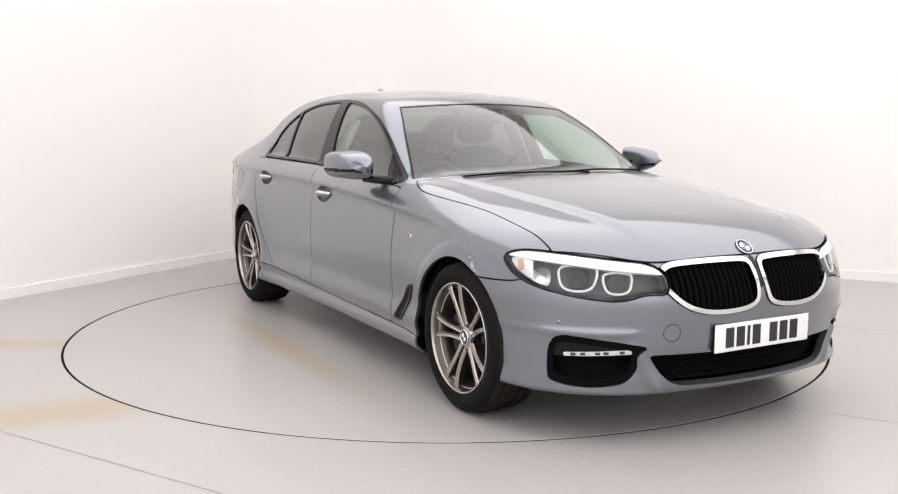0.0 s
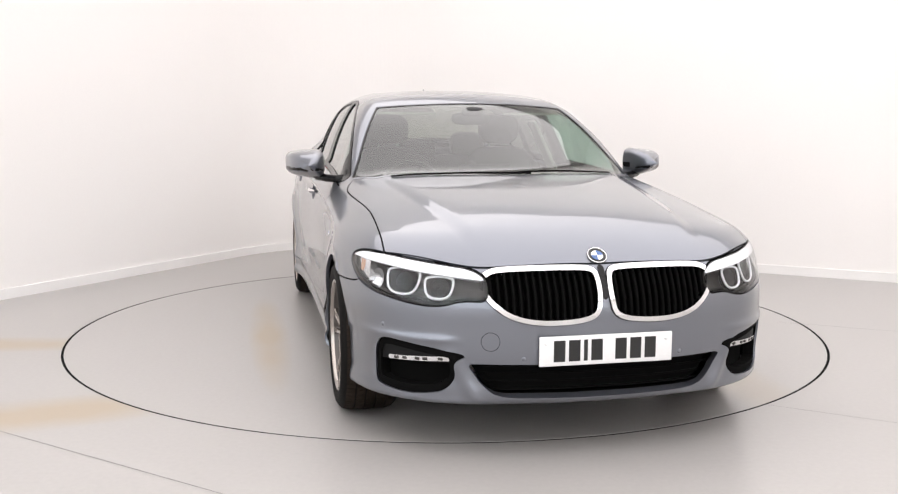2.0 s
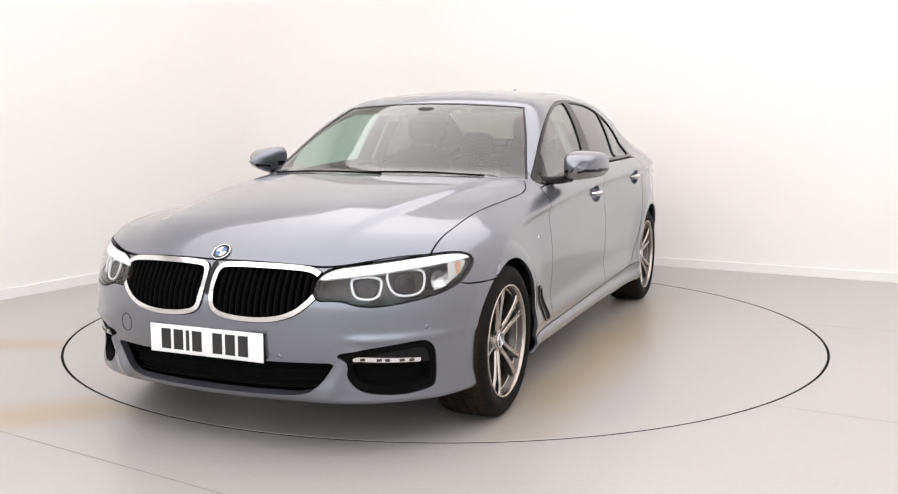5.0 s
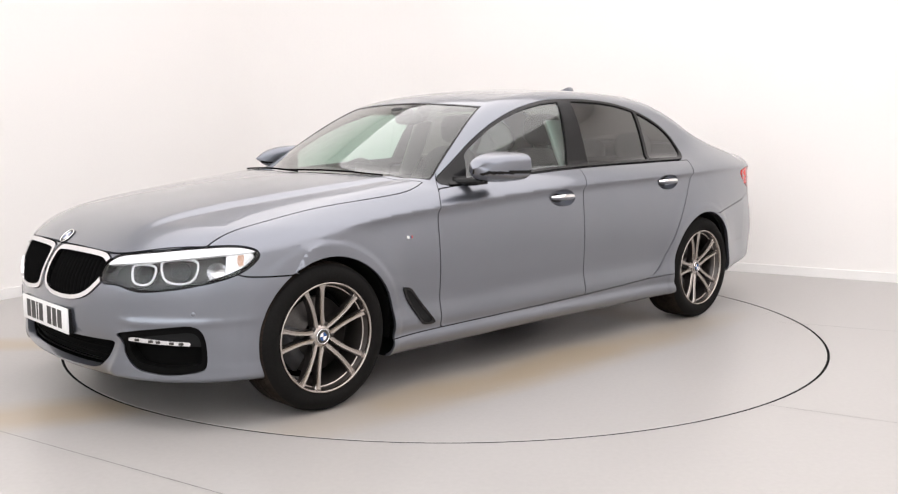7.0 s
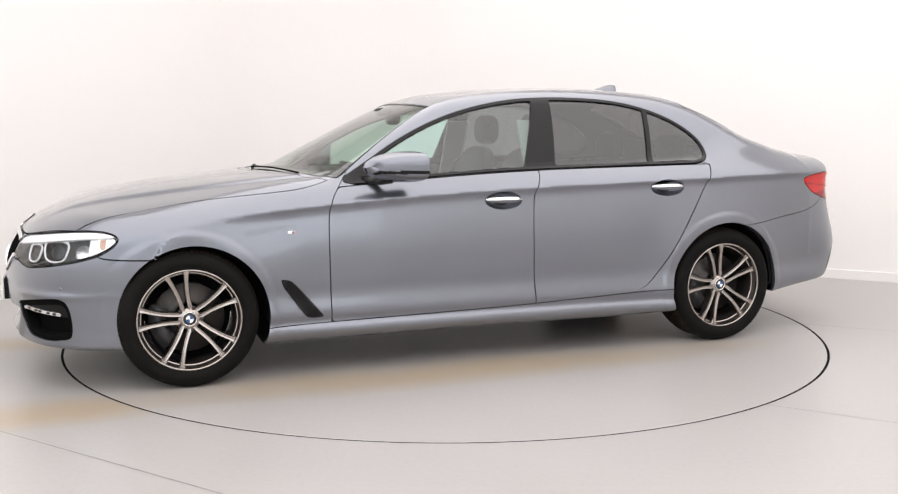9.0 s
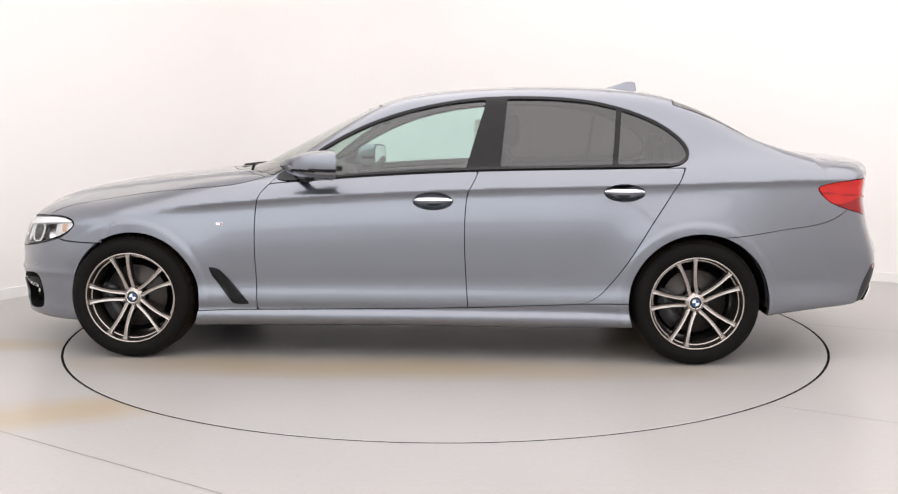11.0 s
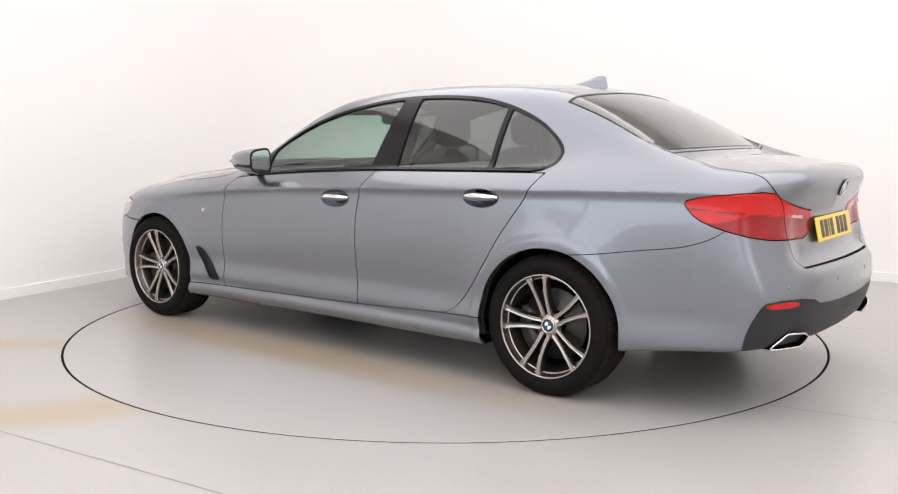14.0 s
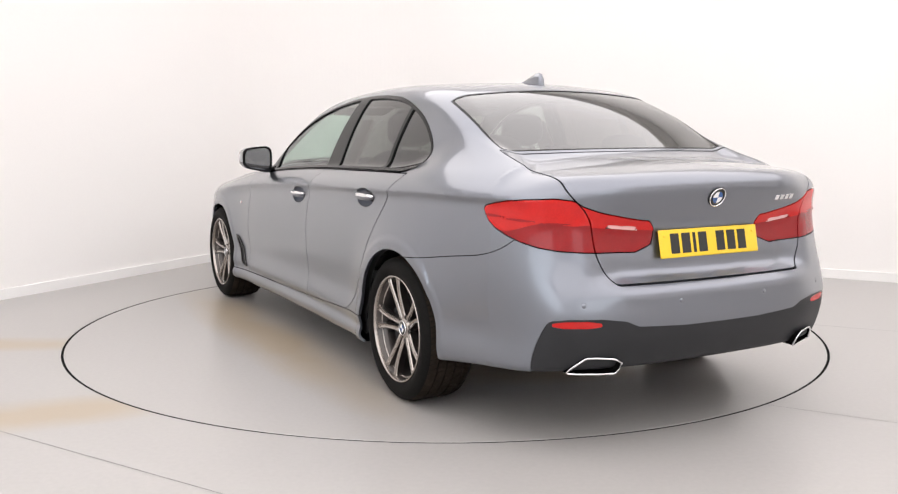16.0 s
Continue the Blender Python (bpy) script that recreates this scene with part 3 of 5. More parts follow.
mouth = outline([(-0.6, 0.367), (0.44, 0.367), (0.508, 0.366), (0.492, 0.34), (0.452, 0.282), (0.40, 0.243), (0.3, 0.234), (-0.6, 0.23)], 1)


def mouth_f(v):
    return np.maximum(mouth(v[:, 1], v[:, 2]), 2.0 - v[:, 0])


fog = outline([(0.595, 0.394), (0.68, 0.413), (1.02, 0.444), (1.10, 0.44), (1.14, 0.41), (1.155, 0.36), (1.155, 0.275), (1.13, 0.25), (0.95, 0.234), (0.77, 0.247),
               (0.71, 0.268), (0.665, 0.315), (0.67, 0.36), (0.64, 0.383)], 1)


def fog_f(v):
    return np.maximum(fog(front_s(v), v[:, 2]), 1.7 - v[:, 0])


hood_front = Curve((0, 2.25), (0.2, 2.243), (0.37, 2.226), (0.443, 2.21), (0.6, 2.13), (0.77, 1.972), (0.9, 1.8))
hood_side = Curve((2.1, 0.772), (1.78, 0.766), (1.5, 0.762), (1.25, 0.785), (1.05, 0.80), (0.92, 0.795), (0.8, 0.755), (0.7, 0.7))


def hood_f(v):
    x, y, z = v.T
    return np.maximum.reduce([x - hood_front(y), y - hood_side(x), 1.125 - 0.6 * y * y - x, 0.6 - z])


door_front = Curve((1.0, 0.69), (0.935, 0.745), (0.88, 0.788), (0.845, 0.801), (0.733, 0.814), (0.45, 0.811), (0.25, 0.808))
pillar_gap = Curve((1.01, -0.36), (0.95, -0.335), (0.9, -0.308), (0.852, -0.297), (0.645, -0.288), (0.25, -0.31))
rear_gap = Curve((1.03, -1.43), (0.88, -1.34), (0.744, -1.251), (0.484, -1.087), (0.40, -1.02), (0.358, -0.975), (0.33, -0.92), (0.31, -0.86), (0.25, -0.6))
sill_top = Curve((1.3, 0.262), (0.8, 0.272), (-0.3, 0.293), (-0.95, 0.322), (-1.3, 0.335))


def door_a_f(v):
    x, y, z = v.T
    return np.maximum.reduce([x - door_front(z), pillar_gap(z) - x, z - belt(x), sill_top(x) - z])


def door_b_f(v):
    x, y, z = v.T
    return np.maximum.reduce([x - pillar_gap(z), (rear_gap(z) - x) * 0.8, z - belt(x), sill_top(x) - z])


def sill_f(v):
    x, y, z = v.T
    return np.maximum.reduce([z - sill_top(x), x - 1.3, -1.3 - x])


bumper_top = Curve((1.5, 0.622), (1.75, 0.622), (1.81, 0.625), (1.896, 0.645), (1.93, 0.68), (1.97, 0.78), (2.05, 0.95))


def bumper_f(v):
    return np.maximum(1.5 - v[:, 0], (v[:, 2] - bumper_top(v[:, 0])) * 0.6)


def fender_f(v):
    return door_front(v[:, 2]) - v[:, 0]


lid_side = Curve((0.62, 0.455), (0.66, 0.49), (0.764, 0.542), (0.92, 0.582), (1.0, 0.646), (1.05, 0.645), (1.2, 0.63))


def lid_f(v):
    x, y, z = v.T
    return np.maximum.reduce([x + 1.985 - 0.2 * y * y, y - lid_side(z), 0.642 - z])


tail = outline([(0.315, 0.872), (0.40, 0.879), (0.637, 0.925), (0.73, 0.97), (1.03, 0.96), (1.205, 0.935), (1.228, 0.917), (1.175, 0.858), (1.05, 0.814),
                (0.83, 0.775), (0.62, 0.763), (0.335, 0.753)], 1)


def tail_f(v):
    return np.maximum(tail(rear_s(v), v[:, 2]), v[:, 0] + 1.9)


rear_top = Curve((-1.5, 0.665), (-1.75, 0.685), (-1.96, 0.715), (-2.18, 0.758), (-2.25, 0.795), (-2.32, 0.85), (-2.6, 0.86))


def rear_bumper_f(v):
    return np.maximum(v[:, 0] + 1.5, v[:, 2] - rear_top(v[:, 0]))


diffuser = outline([(-0.5, 0.478), (0.33, 0.478), (0.45, 0.523), (0.79, 0.526), (0.835, 0.50), (0.9, 0.40), (0.92, 0.32), (0.90, 0.1), (-0.5, 0.1)], 1)


def diffuser_f(v):
    return np.maximum(diffuser(rear_s(v), v[:, 2]), v[:, 0] + 2.0)


reflector = outline([(0.535, 0.487), (0.80, 0.491), (0.79, 0.517), (0.545, 0.516)], 1)


def under_f(v):
    return np.maximum(v[:, 2] - under_z(v[:, 0]) - 0.003, v[:, 2] - 0.4)


def inset(f, by):
    return lambda v: f(v) + by


def minus(f):
    return lambda v: -f(v)


HANDLES = ((-0.122, 0.848), (-1.108, 0.897))


def bowl_f(x, z):
    return lambda v: (np.hypot((v[:, 0] - x) / 0.105, (v[:, 2] - z) / 0.046) - 1) * 0.05


def find(start, way, reach=1.2):
    """The first point of the car's skin from start along way, and its normal."""
    start, way = np.array(start, float), np.array(way, float)
    d = np.arange(0, reach, 0.004)
    p = start + d[:, None] * way
    f = form(*p.T)
    i = max(1, int(np.argmax(f < 0)))
    hit = (p[i - 1] + (p[i] - p[i - 1]) * f[i - 1] / (f[i - 1] - f[i]))[None]
    return Vector(hit[0]), Vector(form_normal(hit)[0][0])


def side_at(x, z, side=1):
    return find((x, 1.1 * side, z), (0, -side, 0))


def nose_at(y, z):
    return find((2.5, y, z), (-1, 0, 0))


def tail_at(y, z):
    return find((-2.7, y, z), (1, 0, 0))


def facing(place, normal, up=(0, 0, 1)):
    """A pose whose y axis is the normal and whose z axis is near up."""
    y = Vector(normal).normalized()
    x = y.cross(Vector(up)).normalized()
    z = x.cross(y)
    return Matrix.Translation(place) @ Matrix((x, y, z)).transposed().to_4x4()


def handle(centre, door, side):
    """A painted grip with a bright strip, arched across its bowl."""
    x, z = centre
    p, n = side_at(x, z, 1)
    v, f = [], []
    for i in range(17):
        u = i / 16 * 2 - 1
        out = 0.026 - 0.026 * abs(u) ** 3
        h = 0.016 * (1 - 0.55 * abs(u) ** 2.5)
        y = side_at(x + u * 0.1, z)[0].y
        for k in range(10):
            w = 2 * math.pi * k / 10
            v.append((p.x + u * 0.102, side * (y + out - 0.004 + 0.010 * math.cos(w)), p.z + 0.004 + h * math.sin(w)))
    for i in range(16):
        for k in range(10):
            m = (k + 1) % 10
            f.append((i * 10 + k, i * 10 + m, i * 10 + 10 + m, i * 10 + 10 + k))
    on_car("door_handle", (v, f), PAINT, "painted door handle with a bright strip", door)
    v2 = [(a, b + side * 0.0035, c2 + 0.002) for a, b, c2 in v]
    strip = [q for i, q in enumerate(f) if i % 10 in (0, 1)]
    on_car("handle_strip", (v2, strip), CHROME, "chrome strip", door)


MASTER = skin_of_form()
rest = keep(MASTER, minus(arch_f))
seams = []


def cut(f, gap=0.004, seam=True):
    """Takes the piece inside f out of the skin, and leaves a gap round it."""
    global rest
    piece = keep(rest, inset(f, gap / 2))
    if seam:
        seams.append(keep(keep(rest, inset(f, -0.014)), minus(inset(f, 0.014))))
    rest = keep(rest, minus(inset(f, -gap / 2)))
    return piece


def body():
    under = cut(under_f, 0.0, False)
    on_car("underbody", shell(under, -0.004, both=True), PLASTIC)
    # windows: a black surround, with the panes set in it
    surround = cut(dlo_f, 0.003, False)
    inner = inset(dlo_f, 0.015)

    def pane_a(v):
        return np.maximum.reduce([inner(v), v[:, 0] - 0.52 + 0.25 * (v[:, 2] - 1.0), -0.285 - 0.3 * (v[:, 2] - 1.0) - v[:, 0]])

    def pane_b(v):
        return np.maximum.reduce([inner(v), v[:, 0] + 0.47 + 0.1 * (v[:, 2] - 1.0), -1.055 - 0.1 * (v[:, 2] - 1.0) - v[:, 0]])

    def pane_c(v):
        return np.maximum(inner(v), v[:, 0] + 1.083 + 0.1 * (v[:, 2] - 1.0))
    frame_skin = surround
    for f in (pane_a, pane_b, pane_c):
        frame_skin = keep(frame_skin, minus(f))
    frames = pair("window_frame", frame_skin, TRIM_BLACK, 0.0015, 0.02, "gloss black window surround")
    for f, mat, name in ((pane_a, GLASS, "front_side_window"), (pane_b, GLASS_DARK, "rear_side_window"), (pane_c, GLASS_DARK, "quarter_window")):
        for o in pair(name, keep(surround, inset(f, -0.004)), mat, -0.006):
            o.visible_shadow = False
    strip = keep(surround, lambda v: np.maximum(v[:, 2] - belt(v[:, 0]) - 0.016, belt(v[:, 0]) + 0.004 - v[:, 2]))
    pair("belt_strip", keep(strip, lambda v: np.maximum(v[:, 0] - 0.66, -1.42 - v[:, 0])), TRIM_BLACK, 0.006, 0.006, "black strip below the side windows", frames)
    screen = cut(screen_f, 0.003, False)
    on_car("screen_seal", shell(keep(screen, minus(inset(screen_f, 0.010))), -0.001, 0.01, both=True), TRIM_BLACK)
    on_car("windscreen", shell(keep(screen, inset(screen_f, 0.008)), -0.003, both=True), GLASS_SCREEN, "clear windscreen with a green tint").visible_shadow = False
    back = cut(back_f, 0.003, False)
    on_car("rear_screen_seal", shell(keep(back, minus(inset(back_f, 0.009))), -0.001, 0.01, both=True), TRIM_BLACK)
    on_car("rear_window", shell(keep(back, inset(back_f, 0.007)), -0.003, both=True), GLASS_REAR, "tinted rear window").visible_shadow = False
    # nose
    lamps = cut(lamp_f, 0.006)
    kid = cut(kidney_f, 0.004, False)
    mouth_skin = cut(mouth_f, 0.0, False)
    fogs = cut(fog_f, 0.0, False)
    hood = cut(hood_f, 0.006)
    on_car("bonnet", shell(hood, 0, 0.014, both=True), PAINT)
    cowl = cut(lambda v: np.maximum.reduce([1.13 - 0.6 * v[:, 1] ** 2 - v[:, 0] - 0.002, v[:, 1] - 0.74, 0.7 - v[:, 0], 0.9 - v[:, 2]]), 0.0, False)
    on_car("cowl", shell(cowl, -0.006, both=True), PLASTIC, "black plastic cowl below the windscreen")
    # tail lamps and lid
    tails = cut(tail_f, 0.005)
    lid = cut(lid_f, 0.007)
    on_car("boot_lid", shell(lid, 0, 0.016, both=True), PAINT)
    # bumpers
    bumper = cut(bumper_f, 0.004)
    on_car("front_bumper", shell(bumper, 0, 0.03, both=True), PAINT)
    rear = cut(rear_bumper_f, 0.004)
    diff = keep(rear, diffuser_f)
    on_car("rear_bumper", shell(keep(rear, minus(diffuser_f)), 0, 0.02, both=True), PAINT)
    refl = lambda v: np.maximum(reflector(rear_s(v), v[:, 2]), v[:, 0] + 2.0)
    on_car("diffuser", shell(keep(diff, minus(refl)), -0.003, 0.012, both=True), DIFFUSER, "dark grey plastic rear diffuser")
    pair("reflector", keep(diff, refl), RED, -0.006, 0.01, "red rear reflector")
    # sides; the doors have bowls behind their handles
    bowls = [cut(bowl_f(*c), 0.0, False) for c in HANDLES]
    pair("side_skirt", cut(sill_f, 0.005), PAINT, 0, 0.012)
    for name, f, bowl, centre in (("front_door", door_a_f, bowls[0], HANDLES[0]), ("rear_door", door_b_f, bowls[1], HANDLES[1])):
        doors = pair(name, cut(f, 0.005), PAINT, 0, 0.014)
        r = np.hypot((bowl.v[:, 0] - centre[0]) / 0.105, (bowl.v[:, 2] - centre[1]) / 0.046)
        dip = -0.05 * np.clip(1 - r ** 3, 0, 1)
        for m, door in enumerate(doors):
            w, t, _ = shell(bowl, dip[:, None], mirror=bool(m))
            on_car("handle_bowl", (w, t), PAINT, "", door)
            handle(centre, door, -1 if m else 1)
    pair("front_wing", cut(fender_f, 0.004), PAINT, 0, 0.016)
    on_car("body_shell", shell(rest, 0, 0.016, both=True), PAINT, "painted roof, pillars and rear quarters")
    for s in seams:
        for piece in islands(s):
            if piece.v[:, 1].min() < 1e-4:
                on_car("panel_seal", shell(piece, -0.012, both=True), SEAL)
            else:
                pair("panel_seal", piece, SEAL, -0.012)
    return lamps, kid, mouth_skin, fogs, tails


LAMPS, KIDNEY, MOUTH, FOGS, TAILS = body()


# ---- wheels ----
TYRE_R, RIM_R = 0.328, 0.243


def roundel(m, r):
    """A plain round badge: black ring, bright rim and four quarters."""
    base = on_car("badge", lathe([(0, 0.0), (r, 0.0), (r, 0.004), (r * 0.93, 0.006), (r * 0.9, 0.005), (0, 0.005)], 40), PLATE_BLACK, "round badge with blue and white quarters",
                  at=m)
    for k in range(4):
        a0 = math.pi / 2 * k
        pts = [(0, 0.0062, 0)] + [(0.6 * r * math.sin(a0 + math.pi / 2 * i / 8), 0.0062, 0.6 * r * math.cos(a0 + math.pi / 2 * i / 8)) for i in range(9)]
        pts += [(x, 0.0045, z) for x, _, z in pts]
        n = 10
        faces = [tuple(range(n))[::-1]] + [(i, (i + 1) % n, n + (i + 1) % n, n + i) for i in range(n)]
        on_car("quarter", (pts, faces), (ENAMEL_WHITE, ENAMEL_BLUE)[k % 2], "", base, smooth=False)
    on_car("rim", lathe([(r * 0.98, 0.002), (r * 0.96, 0.0075), (r * 0.9, 0.0075), (r * 0.88, 0.002)], 40), CHROME, "", base)
    return base


def spoke(lean):
    """One of a pair of spokes: grey, with a bright turned face between bevelled edges; it runs up z, bows a little and spreads its foot on the rim."""
    v, f, bright = [], [], []
    n = 16
    for i in range(n + 1):
        u = i / n
        r = 0.036 + u * 0.2
        c = lean * (0.019 + 0.03 * u ** 1.35 - 0.006 * math.sin(math.pi * u))
        w = 0.0118 - 0.0016 * math.sin(math.pi * min(1, u * 1.1)) + 0.008 * max(0, u - 0.86) / 0.14
        y = -0.012 + 0.034 * u - 0.022 * max(0, u - 0.6) ** 1.4
        d = 0.05 - 0.022 * u
        v += [(c - w * 1.1, y - d, r), (c - w * 1.05, y - 0.006, r), (c - w * 0.8, y, r), (c - w * 0.1 * lean, y - 0.0025, r),
              (c + w * 0.8, y, r), (c + w * 1.05, y - 0.006, r), (c + w * 1.1, y - d, r)]
    for i in range(n):
        for k in range(7):
            m = (k + 1) % 7
            if k in (1, 2, 3, 4):
                bright.append(len(f))
            f.append((7 * i + k, 7 * i + 7 + k, 7 * i + 7 + m, 7 * i + m))
    f += [tuple(range(7)), tuple(range(7 * n, 7 * n + 7))[::-1]]
    return v, f, bright


def wheel():
    """Rim, five pairs of spokes, tyre, hub and brake; y points outwards, the hub's face is at y = 0."""
    rim = on_car("wheel", lathe([(RIM_R - 0.004, 0.020), (RIM_R, 0.026), (RIM_R - 0.002, 0.031), (RIM_R - 0.0075, 0.031), (RIM_R - 0.010, 0.027), (RIM_R - 0.0115, 0.012)], 96), ALLOY_CUT, "grey alloy wheel with five double spokes")
    part("barrel", lathe([(RIM_R - 0.011, 0.016), (RIM_R - 0.019, -0.004), (RIM_R - 0.024, -0.012), (RIM_R - 0.037, -0.06), (RIM_R - 0.033, -0.165)], 96), ALLOY_GREY, rim)
    part("inner_ring", lathe([(RIM_R - 0.0185, -0.004), (RIM_R - 0.0215, -0.003), (RIM_R - 0.0245, -0.007)], 96), ALLOY_CUT, rim)
    s, w = TYRE_R, 0.122
    mid = -0.09
    prof = [(RIM_R - 0.006, mid + 0.106), (RIM_R + 0.004, mid + 0.119), (RIM_R + 0.03, mid + 0.127), (RIM_R + 0.05, mid + 0.125), (s - 0.018, mid + 0.114), (s - 0.008, mid + 0.104)]
    back = [(r, 2 * mid - y) for r, y in prof[::-1]]
    part("tyre", lathe(prof + back, 90), RUBBER, rim, "worn black road tyre")
    # tread: ribs with cross cuts between four grooves
    v, f = [], []
    ribs = [(-0.104, -0.068), (-0.061, -0.025), (-0.018, 0.018), (0.025, 0.061), (0.068, 0.104)]
    for b, (lo, hi) in enumerate(ribs):
        count = 84
        for k in range(count):
            a0, a1 = 2 * math.pi * (k + 0.5 * (b % 2)) / count, 2 * math.pi * (k + 0.86 + 0.5 * (b % 2)) / count
            slant = 0.02 * (1 if b < 2 else -1) if b != 2 else 0
            o = len(v)
            for a, side in ((a0, 0), (a1, 0), (a0 + slant, 1), (a1 + slant, 1)):
                y = mid + (hi if side else lo)
                edge = abs(hi if side else lo)
                top = s - (0.008 if edge > 0.1 else 0.0)
                v += [(top * math.sin(a), y, top * math.cos(a)), ((s - 0.012) * math.sin(a), y, (s - 0.012) * math.cos(a))]
            f += [(o, o + 4, o + 6, o + 2), (o, o + 2, o + 3, o + 1), (o + 4, o + 5, o + 7, o + 6), (o, o + 1, o + 5, o + 4), (o + 2, o + 6, o + 7, o + 3)]
    tread = part("tread", (v, f), TREAD, rim, "dusty tyre tread blocks", smooth=False)
    tagged(tread, kind="stuff")
    part("tread_base", lathe([(s - 0.009, mid - 0.104), (s - 0.009, mid + 0.104)], 90), RUBBER, rim)
    for k in range(5):
        a = math.radians(14 - 72 * k)
        for lean in (-1, 1):
            sv, sf, bright = spoke(lean)
            o = part("spoke", (sv, sf), ALLOY_GREY, rim, smooth=False, at=Matrix.Rotation(a, 4, "Y"))
            o.data.materials.append(ALLOY_CUT)
            for i in bright:
                o.data.polygons[i].material_index = 1
    part("hub", lathe([(0, -0.008), (0.034, -0.008), (0.038, -0.01), (0.05, -0.014), (0.058, -0.03), (0.062, -0.055)], 40), ALLOY_CUT, rim)
    for k in range(5):
        a = math.radians(50 - 72 * k)
        bv, bf = lathe([(0, 0.004), (0.008, 0.004), (0.0105, 0.0), (0.0105, -0.02)], 10)
        part("wheel_bolt", (bv, bf), IRON, rim, at=pose(0.056 * math.sin(a), -0.012, 0.056 * math.cos(a)))
    part("brake_disc", lathe([(0.07, -0.05), (0.085, -0.068), (0.165, -0.068), (0.168, -0.072), (0.168, -0.094), (0.085, -0.094)], 60), IRON, rim)
    a = [math.radians(d) for d in range(-38, 39, 4)]
    cal = prism([(0.185 * math.sin(t), 0.185 * math.cos(t)) for t in a] + [(0.105 * math.sin(t), 0.105 * math.cos(t)) for t in a[::-1]], -0.11, -0.048, 1, 0.006)
    part("brake_caliper", cal, CALIPER, rim, at=Matrix.Rotation(math.radians(105), 4, "Y"))
    part("backplate", lathe([(0.0, -0.12), (0.2, -0.12)], 40), SEAL, rim)
    cap = lathe([(0, -0.004), (0.032, -0.004), (0.033, -0.008)], 32)
    part("centre_cap", cap, PLATE_BLACK, rim)
    for k in range(4):
        a0 = math.pi / 2 * k
        pts = [(0, -0.0025, 0)] + [(0.018 * math.sin(a0 + math.pi / 2 * i / 6), -0.0025, 0.018 * math.cos(a0 + math.pi / 2 * i / 6)) for i in range(7)]
        part("cap_quarter", (pts, [tuple(range(8))[::-1]]), (ENAMEL_WHITE, ENAMEL_BLUE)[k % 2], rim, smooth=False)
    part("cap_ring", lathe([(0.034, -0.006), (0.033, -0.002), (0.031, -0.002), (0.03, -0.005)], 32), CHROME, rim)
    return rim


def wheels():
    first = wheel()
    spots = [(AXLE, 1, 0.886), (-AXLE, 1, 0.891), (AXLE, -1, 0.886), (-AXLE, -1, 0.891)]
    for i, (x, side, y) in enumerate(spots):
        m = OFF @ pose(x, side * y, TYRE_R, 0, 0, 0 if side > 0 else 180)
        if i:
            copy_thing(first, m)
        else:
            first.matrix_basis = m
    # liners close the wheel wells
    for cx, r, a0, a1 in ((1.463, 0.375, -101, 106), (-1.497, 0.387, -95, 102)):
        for side in (1, -1):
            v, f = [], []
            for k in range(33):
                a = math.radians(a0 + (a1 - a0) * k / 32)
                for rr, y in ((r - 0.012, 0.868), (r, 0.8), (r, 0.56), (0.0, 0.56)):
                    v.append((cx + rr * math.sin(a), side * y, 0.33 + rr * math.cos(a)))
            for k in range(32):
                for j in range(3):
                    f.append((4 * k + j, 4 * k + j + 1, 4 * k + 5 + j, 4 * k + 4 + j))
            on_car("wheel_liner", (v, f), PLASTIC)


wheels()


# ---- nose ----
def arc_at(s, z, rear=False):
    """The skin's point at the distance s round the corner from the middle, at the height z."""
    y = np.arange(0.0, 0.96, 0.002)
    x = s - 2.5 - y if rear else 2.35 + y - s
    d = form(x, y, np.full_like(y, z))
    i = int(np.argmin(np.abs(d)))
    p = np.array([[x[i], y[i], z]])
    return Vector(p[0]), Vector(form_normal(p)[0][0])


def flip(m):
    return Matrix.Diagonal((1, -1, 1, 1)) @ m if m is not None else None


def mirrored(shape, m):
    """A shape, or its mirror image on the car's other side."""
    v, f = shape[:2]
    if not m:
        return v, f
    return [(a, -b, c) for a, b, c in v], [tuple(q)[::-1] for q in f]


